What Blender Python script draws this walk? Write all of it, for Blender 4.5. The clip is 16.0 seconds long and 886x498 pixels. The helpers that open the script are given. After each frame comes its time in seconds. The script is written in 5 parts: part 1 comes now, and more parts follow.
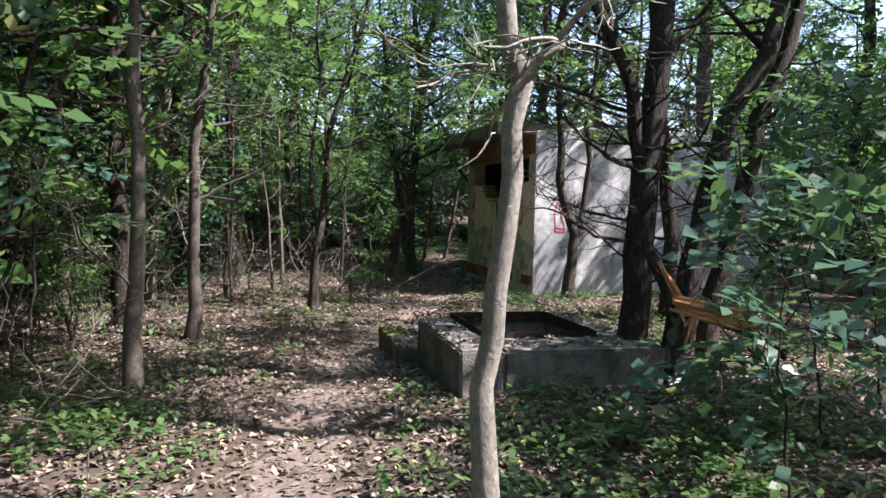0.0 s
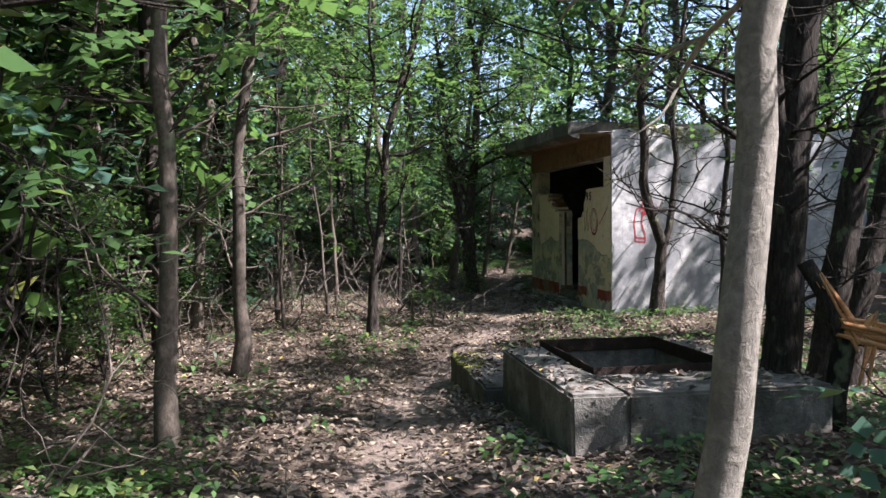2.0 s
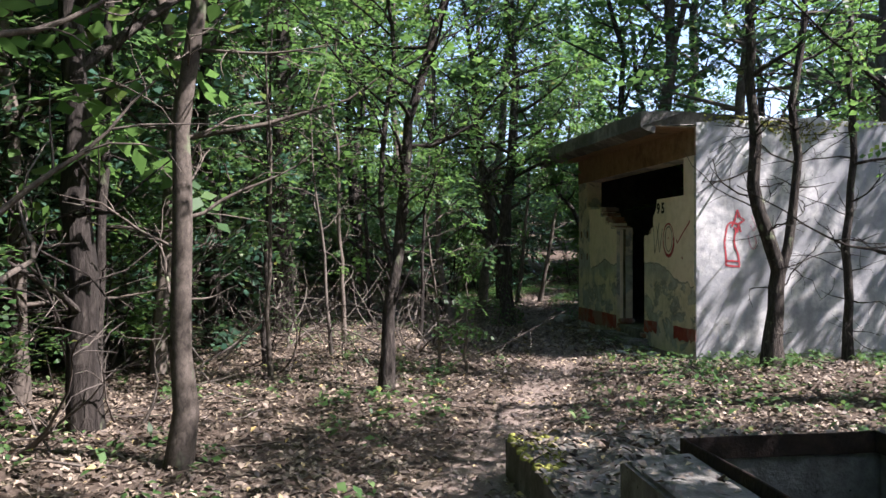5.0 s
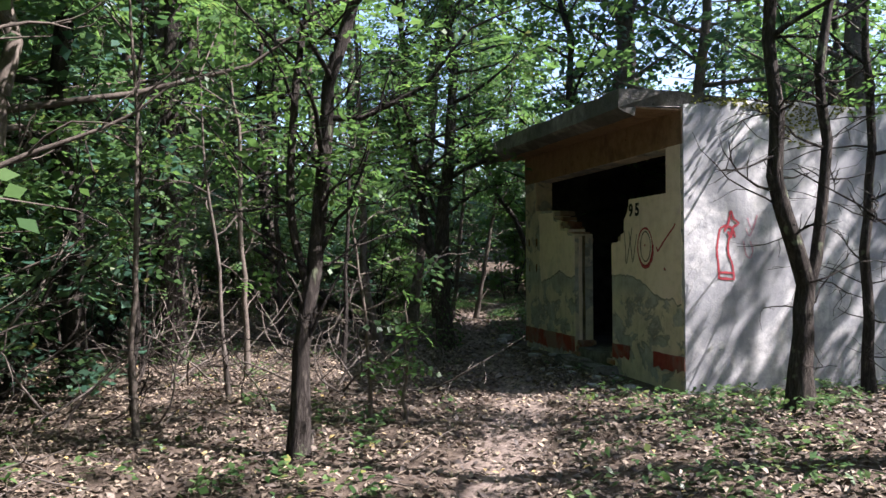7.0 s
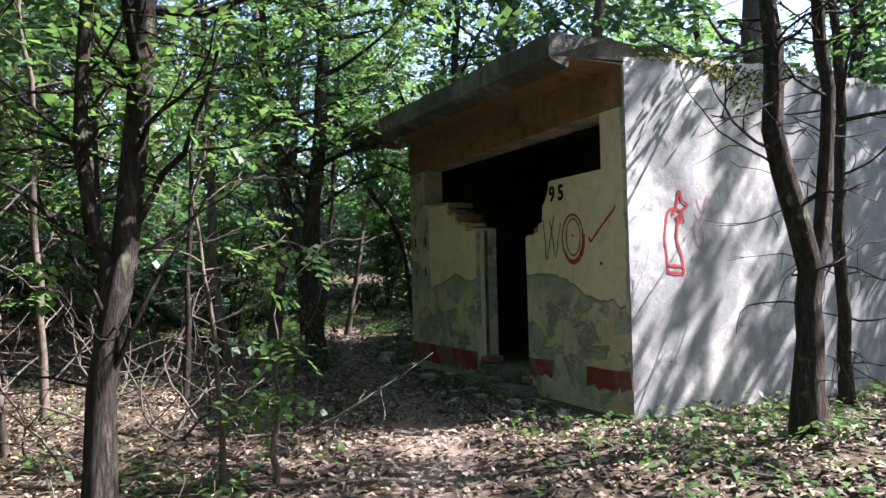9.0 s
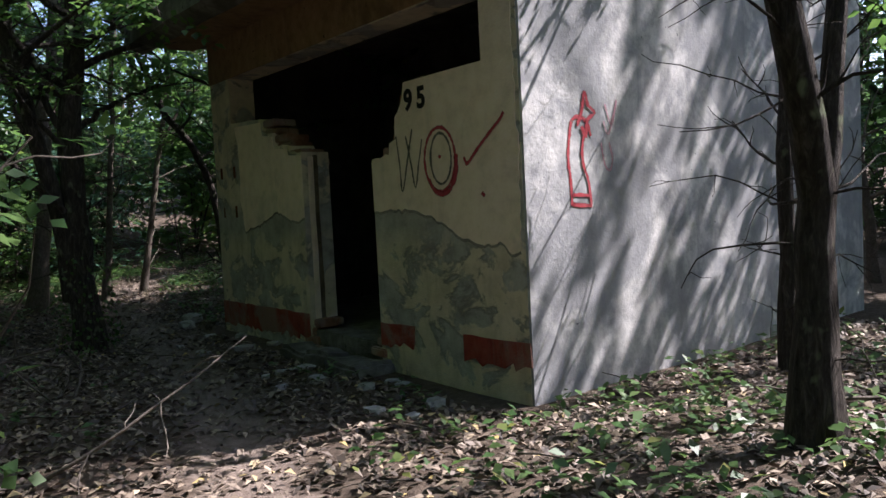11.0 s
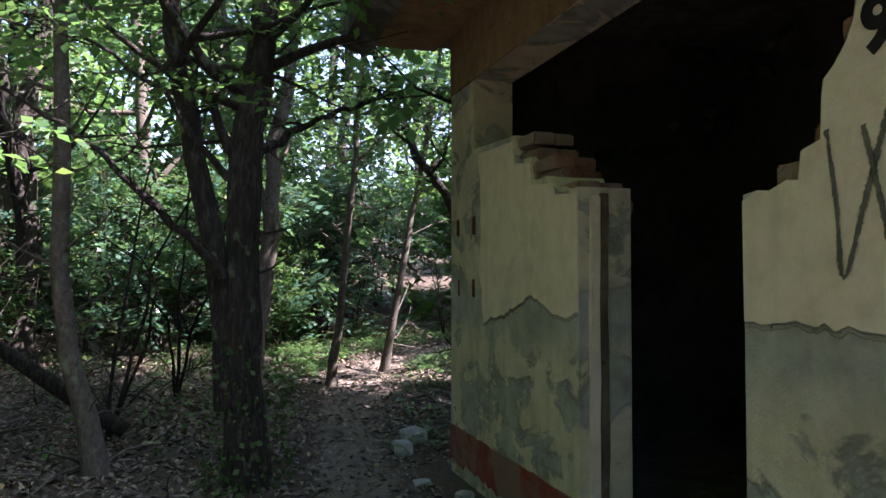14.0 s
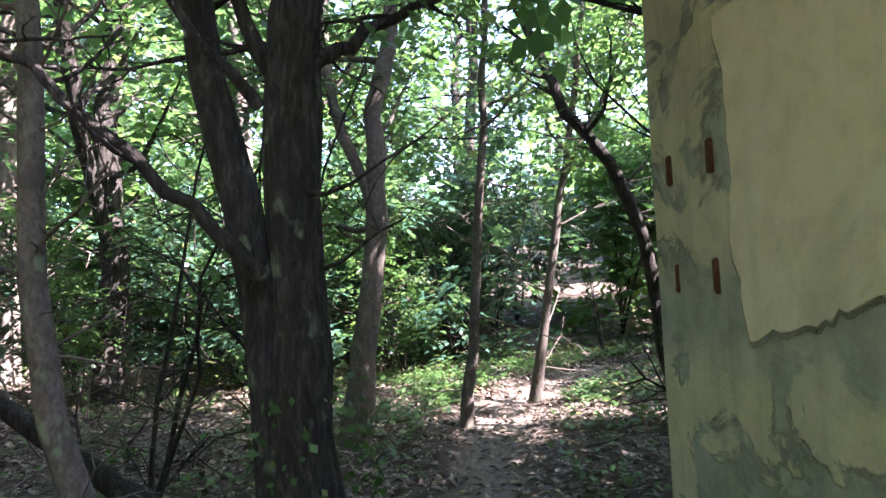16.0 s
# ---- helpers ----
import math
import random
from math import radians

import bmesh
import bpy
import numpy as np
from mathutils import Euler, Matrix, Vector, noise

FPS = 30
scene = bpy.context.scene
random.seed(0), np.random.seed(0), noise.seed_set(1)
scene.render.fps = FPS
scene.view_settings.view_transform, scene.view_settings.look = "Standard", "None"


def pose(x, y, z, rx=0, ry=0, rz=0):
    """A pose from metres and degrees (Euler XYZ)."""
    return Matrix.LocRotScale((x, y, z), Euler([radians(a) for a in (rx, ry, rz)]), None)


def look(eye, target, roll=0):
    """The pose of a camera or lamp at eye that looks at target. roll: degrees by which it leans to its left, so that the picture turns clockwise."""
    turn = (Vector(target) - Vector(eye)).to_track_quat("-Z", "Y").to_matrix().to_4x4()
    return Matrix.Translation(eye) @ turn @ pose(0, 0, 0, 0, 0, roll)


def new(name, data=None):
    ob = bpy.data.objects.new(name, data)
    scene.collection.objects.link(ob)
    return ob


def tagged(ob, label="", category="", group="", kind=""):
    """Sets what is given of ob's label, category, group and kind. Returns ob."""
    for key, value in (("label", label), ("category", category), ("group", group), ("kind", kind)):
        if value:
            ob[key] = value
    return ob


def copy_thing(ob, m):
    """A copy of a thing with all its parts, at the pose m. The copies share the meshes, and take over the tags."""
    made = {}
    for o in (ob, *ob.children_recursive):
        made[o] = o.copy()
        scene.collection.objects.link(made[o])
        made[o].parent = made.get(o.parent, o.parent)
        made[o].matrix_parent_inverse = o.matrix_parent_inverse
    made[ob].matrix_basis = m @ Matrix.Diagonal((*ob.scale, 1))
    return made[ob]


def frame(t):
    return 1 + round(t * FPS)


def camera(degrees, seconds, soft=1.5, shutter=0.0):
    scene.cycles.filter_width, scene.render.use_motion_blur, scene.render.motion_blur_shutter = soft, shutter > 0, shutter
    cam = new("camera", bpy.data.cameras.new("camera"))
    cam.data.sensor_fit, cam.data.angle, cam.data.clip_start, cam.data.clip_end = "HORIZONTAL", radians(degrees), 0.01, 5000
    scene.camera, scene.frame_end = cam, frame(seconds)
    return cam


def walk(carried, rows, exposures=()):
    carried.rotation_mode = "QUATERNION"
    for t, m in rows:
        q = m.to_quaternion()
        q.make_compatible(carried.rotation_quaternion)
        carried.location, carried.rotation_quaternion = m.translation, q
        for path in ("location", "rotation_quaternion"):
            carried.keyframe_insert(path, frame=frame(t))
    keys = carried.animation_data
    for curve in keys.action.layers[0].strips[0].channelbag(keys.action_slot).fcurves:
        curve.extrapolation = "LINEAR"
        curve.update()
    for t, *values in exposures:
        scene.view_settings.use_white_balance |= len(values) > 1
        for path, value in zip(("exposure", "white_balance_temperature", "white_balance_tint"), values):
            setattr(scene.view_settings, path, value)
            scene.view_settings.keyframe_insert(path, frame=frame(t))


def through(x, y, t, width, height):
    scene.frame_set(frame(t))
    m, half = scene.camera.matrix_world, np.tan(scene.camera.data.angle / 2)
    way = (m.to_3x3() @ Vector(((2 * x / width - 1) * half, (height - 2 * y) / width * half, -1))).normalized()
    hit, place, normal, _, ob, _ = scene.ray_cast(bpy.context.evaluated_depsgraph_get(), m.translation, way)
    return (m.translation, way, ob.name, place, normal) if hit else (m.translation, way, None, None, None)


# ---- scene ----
cam = camera(62.0, 16.0, soft=1.5)
PATH = [
    (0, (-0.038, 0.011, 1.506), (0.405, 1.959, 1.409), 1.2),
    (0.5, (-0.061, 0.22, 1.517), (0.356, 2.175, 1.55), -0.7),
    (1, (-0.081, 0.516, 1.508), (0.308, 2.477, 1.562), 0.4),
    (1.5, (-0.081, 0.829, 1.483), (0.26, 2.8, 1.452), 1.2),
    (2, (-0.076, 1.203, 1.463), (0.235, 3.178, 1.406), -0.6),
    (2.5, (-0.038, 1.585, 1.434), (0.248, 3.564, 1.473), -3.3),
    (3, (-0.031, 2.032, 1.397), (0.189, 4.019, 1.46), 1.1),
    (3.5, (0.004, 2.434, 1.392), (0.188, 4.425, 1.431), -0.3),
    (3.7, (0.056, 2.607, 1.382), (0.284, 4.594, 1.412), -2.1),
    (5.8, (0.112, 4.648, 1.408), (0.41, 6.626, 1.408), 1.4),
    (6, (0.124, 4.856, 1.394), (0.46, 6.828, 1.4), 0.6),
    (6.5, (0.228, 5.396, 1.378), (0.737, 7.33, 1.361), -3.3),
    (7, (0.266, 5.86, 1.391), (0.744, 7.802, 1.427), -0.3),
    (7.5, (0.4, 6.283, 1.383), (0.85, 8.231, 1.407), -0.4),
    (8, (0.422, 6.783, 1.38), (0.99, 8.701, 1.392), -0.4),
    (8.5, (0.468, 7.313, 1.285), (1.124, 9.202, 1.326), 1.2),
    (9, (0.55, 7.802, 1.209), (1.392, 9.614, 1.287), -1.3),
    (9.5, (0.639, 8.34, 1.133), (1.621, 10.083, 1.172), -0.4),
    (9.7, (0.698, 8.546, 1.135), (1.795, 10.218, 1.132), -1.8),
    (11.8, (1.97, 10.239, 1.347), (3.249, 11.772, 1.233), -1.7),
    (12, (2.096, 10.425, 1.365), (3.281, 12.036, 1.352), 3.2),
    (12.5, (2.371, 10.867, 1.337), (3.357, 12.603, 1.467), 0.2),
    (13, (2.573, 11.316, 1.347), (3.454, 13.109, 1.45), 0.9),
    (13.5, (2.834, 11.88, 1.344), (3.503, 13.765, 1.341), 0.0),
    (14, (2.978, 12.402, 1.36), (3.547, 14.318, 1.437), 0.1),
    (14.5, (3.064, 12.967, 1.352), (3.487, 14.919, 1.457), 1.8),
    (15, (3.199, 13.502, 1.318), (3.742, 15.427, 1.309), -1.3),
    (15.5, (3.268, 14.095, 1.296), (3.628, 16.062, 1.329), 0.1),
    (16, (3.359, 14.567, 1.271), (3.57, 16.552, 1.392), -2.6),
]
EXPOSURE = [(t, e, 6050 if t < 13.2 else 5950, 24 if t < 13.2 else 33) for t, e in ((0.0, 1.8), (3.5, 1.85), (6.5, 1.85), (8.5, 1.95), (9.0, 2.25), (9.7, 2.05), (11.9, 1.35), (12.5, 1.4), (13.0, 1.55), (13.5, 2.4), (14.0, 2.85), (14.5, 3.4), (15.2, 3.6), (16.0, 3.8))]
walk(cam, [(t, look(eye, target, roll)) for t, eye, target, roll in PATH], EXPOSURE)

# ---------------------------------------------------------------- light
SUN = Vector((0.6, -0.26, 0.755)).normalized()
world = bpy.data.worlds.new("sky")
scene.world = world
world.use_nodes = True
wt = world.node_tree
sky = wt.nodes.new("ShaderNodeTexSky")
sky.sky_type, sky.sun_disc = "NISHITA", False
sky.air_density, sky.dust_density, sky.ozone_density = 1.0, 1.6, 1.2
sky.sun_elevation = math.asin(SUN.z)
sky.sun_rotation = math.atan2(SUN.x, SUN.y)
wt.links.new(sky.outputs[0], wt.nodes["Background"].inputs[0])
wt.nodes["Background"].inputs[1].default_value = 0.115
sun = new("sun", bpy.data.lights.new("sun", "SUN"))
sun.data.energy, sun.data.angle, sun.data.color = 5.0, radians(0.4), (1.0, 0.95, 0.87)
sun.matrix_world = look((0, 0, 20), Vector((0, 0, 20)) - SUN)


# ---------------------------------------------------------------- materials
def material(name):
    m = bpy.data.materials.new(name)
    m.use_nodes = True
    return m, m.node_tree, m.node_tree.nodes["Principled BSDF"]


def node(t, kind, inputs=None, **attrs):
    n = t.nodes.new(kind)
    for k, v in attrs.items():
        setattr(n, k, v)
    for k, v in (inputs or {}).items():
        if isinstance(v, bpy.types.NodeSocket):
            t.links.new(v, n.inputs[k])
        else:
            n.inputs[k].default_value = v
    return n


def place(t, scale=(1, 1, 1), world_space=True):
    c = node(t, "ShaderNodeTexCoord")
    src = node(t, "ShaderNodeNewGeometry").outputs["Position"] if world_space else c.outputs["Object"]
    return node(t, "ShaderNodeMapping", {"Vector": src, "Scale": scale}).outputs[0]


def noise_tex(t, vec, scale, detail=6.0, rough=0.6, warp=0.0):
    return node(t, "ShaderNodeTexNoise", {"Vector": vec, "Scale": scale, "Detail": detail, "Roughness": rough, "Distortion": warp}).outputs["Fac"]


def ramp(t, fac, stops):
    n = node(t, "ShaderNodeValToRGB", {"Fac": fac})
    e = n.color_ramp.elements
    while len(e) < len(stops):
        e.new(0.5)
    for el, (p, c) in zip(e, stops):
        el.position = p
        el.color = (*c, 1) if len(c) == 3 else c
    return n.outputs["Color"]


def mask(t, fac, a, b):
    return node(t, "ShaderNodeMapRange", {"Value": fac, "From Min": a, "From Max": b}).outputs[0]


def mix(t, fac, a, b):
    n = node(t, "ShaderNodeMix", data_type="RGBA")
    for sock, v in ((n.inputs[0], fac), (n.inputs[6], a), (n.inputs[7], b)):
        if isinstance(v, bpy.types.NodeSocket):
            t.links.new(v, sock)
        else:
            sock.default_value = (*v, 1) if isinstance(v, tuple) else v
    return n.outputs[2]


def bump(t, b, height, strength, dist=0.01):
    n = node(t, "ShaderNodeBump", {"Height": height, "Strength": strength, "Distance": dist})
    t.links.new(n.outputs[0], b.inputs["Normal"])


def bark_material(name, dark, mid, light, furrow=1.0, grain=0.22):
    m, t, b = material(name)
    v = place(t, (1, 1, grain), False)
    rnd = node(t, "ShaderNodeObjectInfo").outputs["Random"]
    n1 = noise_tex(t, v, 38, 7, 0.7, 0.6)
    n2 = noise_tex(t, place(t, (1, 1, 1), False), 3.2, 4)
    col = ramp(t, n1, [(0.3, dark), (0.52, mid), (0.75, light)])
    col = mix(t, mask(t, n2, 0.5, 0.72), col, tuple(c * 0.55 for c in mid))
    col = mix(t, mask(t, noise_tex(t, place(t, (1, 1, 0.6), False), 7, 3), 0.62, 0.7), col, (0.16, 0.18, 0.11))
    hsv = node(t, "ShaderNodeHueSaturation", {"Color": col, "Value": node(t, "ShaderNodeMapRange", {"Value": rnd, "To Min": 0.75, "To Max": 1.25}).outputs[0]})
    t.links.new(hsv.outputs[0], b.inputs["Base Color"])
    b.inputs["Roughness"].default_value = 0.9
    b.inputs["Specular IOR Level"].default_value = 0.2
    bump(t, b, n1, 1.0 * min(1, furrow), 0.035 * furrow)
    return m


def leaf_material(name, a, b_, c, through=0.45, gloss=0.45):
    m, t, b = material(name)
    r = node(t, "ShaderNodeNewGeometry").outputs["Random Per Island"]
    col = ramp(t, r, [(0.0, a), (0.5, b_), (0.93, c), (1.0, (0.2, 0.2, 0.05))])
    t.links.new(col, b.inputs["Base Color"])
    b.inputs["Roughness"].default_value = gloss
    b.inputs["Specular IOR Level"].default_value = 0.35
    tr = node(t, "ShaderNodeBsdfTranslucent")
    t.links.new(mix(t, 0.5, col, (0.19, 0.36, 0.08)), tr.inputs["Color"])
    ms = node(t, "ShaderNodeMixShader", {"Fac": through, 1: b.outputs[0], 2: tr.outputs[0]})
    t.links.new(ms.outputs[0], t.nodes["Material Output"].inputs["Surface"])
    return m


BARK_DARK = bark_material("dark_bark", (0.014, 0.011, 0.009), (0.05, 0.042, 0.035), (0.14, 0.12, 0.1), 1.3)
BARK_GREY = bark_material("grey_bark", (0.05, 0.042, 0.035), (0.12, 0.1, 0.08), (0.2, 0.17, 0.14), 0.4, 0.6)
BARK_PALE = bark_material("pale_bark", (0.13, 0.12, 0.1), (0.26, 0.24, 0.2), (0.39, 0.365, 0.31), 0.6, 0.8)
TWIG = bark_material("dead_twig", (0.06, 0.05, 0.042), (0.13, 0.11, 0.092), (0.25, 0.215, 0.18), 0.4)
LEAF = leaf_material("leaf", (0.034, 0.085, 0.026), (0.058, 0.13, 0.038), (0.1, 0.175, 0.048), 0.5)
LEAF_COOL = leaf_material("cool_leaf", (0.034, 0.085, 0.055), (0.048, 0.112, 0.075), (0.075, 0.14, 0.085), 0.35, 0.33)
LEAF_LOW = leaf_material("low_leaf", (0.03, 0.07, 0.02), (0.055, 0.12, 0.035), (0.11, 0.17, 0.06), 0.3, 0.4)


def litter_material():
    m, t, b = material("fallen_leaf")
    r = node(t, "ShaderNodeNewGeometry").outputs["Random Per Island"]
    col = ramp(t, r, [(0.0, (0.05, 0.04, 0.032)), (0.35, (0.108, 0.084, 0.063)), (0.65, (0.18, 0.142, 0.104)), (0.9, (0.28, 0.225, 0.16)), (0.97, (0.36, 0.29, 0.2)), (1.0, (0.4, 0.3, 0.09))])
    v = place(t)
    col = mix(t, mask(t, noise_tex(t, v, 60, 3), 0.55, 0.7), col, (0.07, 0.04, 0.025))
    t.links.new(col, b.inputs["Base Color"])
    b.inputs["Roughness"].default_value = 0.65
    return m


LITTER = litter_material()


def soil_material():
    m, t, b = material("forest_soil")
    v = place(t)
    n1, n2, n3 = noise_tex(t, v, 0.9, 5), noise_tex(t, v, 14, 6, 0.7), noise_tex(t, v, 70, 4, 0.7)
    col = ramp(t, n2, [(0.3, (0.045, 0.034, 0.026)), (0.5, (0.085, 0.065, 0.049)), (0.72, (0.145, 0.112, 0.082))])
    col = mix(t, mask(t, n3, 0.55, 0.75), col, (0.15, 0.112, 0.08))
    # the trodden strip, bare and greyer
    sep = node(t, "ShaderNodeSeparateXYZ", {0: node(t, "ShaderNodeAttribute", attribute_name="trodden").outputs["Vector"]})
    edge = node(t, "ShaderNodeMath", {0: sep.outputs[0], 1: node(t, "ShaderNodeMath", {0: noise_tex(t, v, 3.5, 5), 1: 0.5}, operation="SUBTRACT").outputs[0]}, operation="ADD").outputs[0]
    bare = ramp(t, n2, [(0.3, (0.13, 0.1, 0.08)), (0.55, (0.2, 0.16, 0.13)), (0.8, (0.28, 0.23, 0.19))])
    bare = mix(t, mask(t, n3, 0.6, 0.72), bare, (0.1, 0.07, 0.05))
    col = mix(t, mask(t, edge, 0.35, 0.6), col, bare)
    t.links.new(mix(t, mask(t, n1, 0.55, 0.75), col, mix(t, 0.5, col, (0.05, 0.05, 0.025))), b.inputs["Base Color"])
    b.inputs["Roughness"].default_value = 0.95
    b.inputs["Specular IOR Level"].default_value = 0.15
    add = node(t, "ShaderNodeMath", {0: n2, 1: n3}, operation="ADD").outputs[0]
    bump(t, b, add, 0.6, 0.03)
    return m


SOIL = soil_material()


def plaster(name, base, dark, light, stain, stain_at=0.56, streak=0.5, rel=0.35, spots_at=0.68):
    """Old painted render: mottled at three scales, with streaks running down and scabs."""
    m, t, b = material(name)
    v = place(t)
    n1, n2, n3 = noise_tex(t, v, 1.7, 6, 0.62, 0.4), noise_tex(t, v, 9, 6, 0.65), noise_tex(t, v, 48, 3, 0.6)
    run = noise_tex(t, place(t, (5, 5, 0.5)), 1.6, 5, 0.6)
    col = ramp(t, n2, [(0.3, dark), (0.5, base), (0.75, light)])
    col = mix(t, mask(t, n1, stain_at, stain_at + 0.1), col, mix(t, 0.7, col, stain))
    col = mix(t, mask(t, run, 0.56, 0.75), col, mix(t, streak, col, stain))
    spot = noise_tex(t, v, 23, 3, 0.5)
    col = mix(t, mask(t, spot, spots_at, spots_at + 0.04), col, tuple(c * 0.45 for c in stain))
    t.links.new(col, b.inputs["Base Color"])
    b.inputs["Roughness"].default_value = 0.92
    b.inputs["Specular IOR Level"].default_value = 0.2
    h = node(t, "ShaderNodeMath", {0: n2, 1: n3}, operation="ADD").outputs[0]
    bump(t, b, h, rel, 0.012)
    return m


CREAM = plaster("cream_plaster", (0.76, 0.63, 0.485), (0.66, 0.54, 0.415), (0.81, 0.69, 0.56), (0.5, 0.44, 0.34), 0.6, 0.4, 0.4, 0.82)


def peeled_material():
    """Grey undercoat, clearest just under the scar, with worn remains of the cream coat and crumbling smudged rims."""
    m, t, b = material("grey_undercoat")
    v = place(t)
    n2, n3 = noise_tex(t, v, 7, 6, 0.65), noise_tex(t, v, 80, 4, 0.6)
    n1 = noise_tex(t, place(t, (1, 1, 1.5)), 2.3, 9, 0.6, 0.5)
    z = node(t, "ShaderNodeSeparateXYZ", {0: v}).outputs[2]
    band = node(t, "ShaderNodeMath", {0: mask(t, z, 1.12, 0.92), 1: mask(t, z, 1.22, 1.4)}, operation="MAXIMUM").outputs[0]
    grey = ramp(t, n2, [(0.28, (0.27, 0.26, 0.23)), (0.5, (0.4, 0.385, 0.34)), (0.75, (0.52, 0.5, 0.44))])
    cream = ramp(t, n2, [(0.28, (0.5, 0.43, 0.31)), (0.55, (0.66, 0.57, 0.415)), (0.8, (0.73, 0.65, 0.5))])
    left = node(t, "ShaderNodeMath", {0: mask(t, n1, 0.465, 0.5), 1: band}, operation="MULTIPLY").outputs[0]
    col = mix(t, left, grey, cream)
    rim = node(t, "ShaderNodeMath", {0: mask(t, n1, 0.425, 0.462), 1: mask(t, n1, 0.51, 0.475)}, operation="MULTIPLY").outputs[0]
    crumb = node(t, "ShaderNodeMath", {0: rim, 1: mask(t, noise_tex(t, v, 4, 4), 0.42, 0.56)}, operation="MULTIPLY").outputs[0]
    crumb = node(t, "ShaderNodeMath", {0: crumb, 1: band}, operation="MULTIPLY").outputs[0]
    col = mix(t, crumb, col, mix(t, 0.6, col, (0.15, 0.145, 0.125)))
    col = mix(t, mask(t, noise_tex(t, v, 1.3, 6, 0.65), 0.5, 0.75), col, mix(t, 0.45, col, (0.2, 0.19, 0.16)))
    col = mix(t, mask(t, noise_tex(t, place(t, (5, 5, 0.5)), 1.6, 5), 0.54, 0.78), col, mix(t, 0.45, col, (0.22, 0.2, 0.16)))
    t.links.new(col, b.inputs["Base Color"])
    b.inputs["Roughness"].default_value = 0.93
    b.inputs["Specular IOR Level"].default_value = 0.2
    h = node(t, "ShaderNodeMath", {0: node(t, "ShaderNodeMath", {0: n3, 1: n2}, operation="ADD").outputs[0], 1: left}, operation="ADD").outputs[0]
    bump(t, b, h, 0.6, 0.014)
    return m


GREYCOAT = peeled_material()
SCAR = plaster("crumbled_plaster_edge", (0.27, 0.26, 0.23), (0.16, 0.155, 0.135), (0.38, 0.36, 0.32), (0.14, 0.13, 0.11), 0.5, 0.3, 0.9)
SCAR_EDGE = plaster("crumbled_coat_rim", (0.3, 0.285, 0.245), (0.2, 0.19, 0.165), (0.4, 0.375, 0.32), (0.17, 0.16, 0.135), 0.5, 0.3, 0.9)
WHITEWASH = plaster("whitewashed_render", (0.56, 0.555, 0.535), (0.34, 0.34, 0.335), (0.74, 0.725, 0.685), (0.23, 0.24, 0.25), 0.43, 0.75, 0.28, 0.74)
CONCRETE = plaster("weathered_concrete", (0.155, 0.148, 0.13), (0.085, 0.08, 0.068), (0.25, 0.238, 0.21), (0.06, 0.06, 0.05), 0.46, 0.65, 0.8)
OCHRE = plaster("ochre_painted_concrete", (0.27, 0.175, 0.095), (0.2, 0.125, 0.065), (0.34, 0.23, 0.13), (0.14, 0.09, 0.055), 0.54, 0.4, 0.3)
REDPAINT = plaster("red_oxide_paint", (0.27, 0.05, 0.036), (0.19, 0.036, 0.027), (0.31, 0.085, 0.06), (0.25, 0.19, 0.155), 0.5, 0.6, 0.7)
BRICK = plaster("fired_brick", (0.26, 0.13, 0.085), (0.17, 0.075, 0.05), (0.34, 0.2, 0.14), (0.27, 0.24, 0.2), 0.47, 0.5, 0.9)
# dark tone for the unlit room, its shade put into the wall colour
DARK_INSIDE = plaster("darkened_inner_wall", (0.07, 0.066, 0.06), (0.045, 0.042, 0.038), (0.1, 0.095, 0.088), (0.03, 0.03, 0.028), 0.5, 0.5, 0.4)
RUST = plaster("rusty_steel", (0.032, 0.022, 0.017), (0.02, 0.014, 0.012), (0.065, 0.04, 0.028), (0.03, 0.022, 0.018), 0.5, 0.4, 0.5)
RUSTHOLE = plaster("flaking_red_rust", (0.13, 0.05, 0.028), (0.06, 0.024, 0.016), (0.22, 0.1, 0.055), (0.05, 0.03, 0.022), 0.5, 0.4, 0.9)
GROOVE_BROWN = plaster("brown_jamb_groove", (0.16, 0.125, 0.085), (0.09, 0.07, 0.05), (0.25, 0.2, 0.14), (0.07, 0.055, 0.04), 0.5, 0.6, 0.7)
STONE = plaster("grey_stone", (0.33, 0.32, 0.3), (0.22, 0.21, 0.2), (0.42, 0.41, 0.39), (0.15, 0.15, 0.13), 0.55, 0.3, 0.6)
HEARTWOOD = plaster("fresh_split_wood", (0.52, 0.26, 0.11), (0.4, 0.18, 0.075), (0.62, 0.36, 0.18), (0.3, 0.12, 0.045), 0.6, 0.3, 0.7)
MOSS = plaster("moss", (0.21, 0.22, 0.05), (0.11, 0.12, 0.025), (0.32, 0.31, 0.08), (0.06, 0.05, 0.02), 0.55, 0.2, 1.0)
REDSPRAY = plaster("red_spray_paint", (0.38, 0.055, 0.065), (0.3, 0.04, 0.05), (0.46, 0.11, 0.12), (0.45, 0.22, 0.2), 0.6, 0.2, 0.2)
PINKSPRAY = plaster("faded_pink_spray_paint", (0.52, 0.3, 0.33), (0.45, 0.26, 0.3), (0.58, 0.4, 0.42), (0.48, 0.46, 0.46), 0.5, 0.4, 0.2)
BLACKPAINT = plaster("black_stencil_paint", (0.018, 0.017, 0.016), (0.012, 0.012, 0.012), (0.035, 0.033, 0.03), (0.05, 0.045, 0.04), 0.62, 0.2, 0.2)
GREYSPRAY = plaster("thin_black_spray_paint", (0.14, 0.13, 0.11), (0.08, 0.075, 0.065), (0.22, 0.205, 0.17), (0.28, 0.25, 0.2), 0.58, 0.3, 0.2)


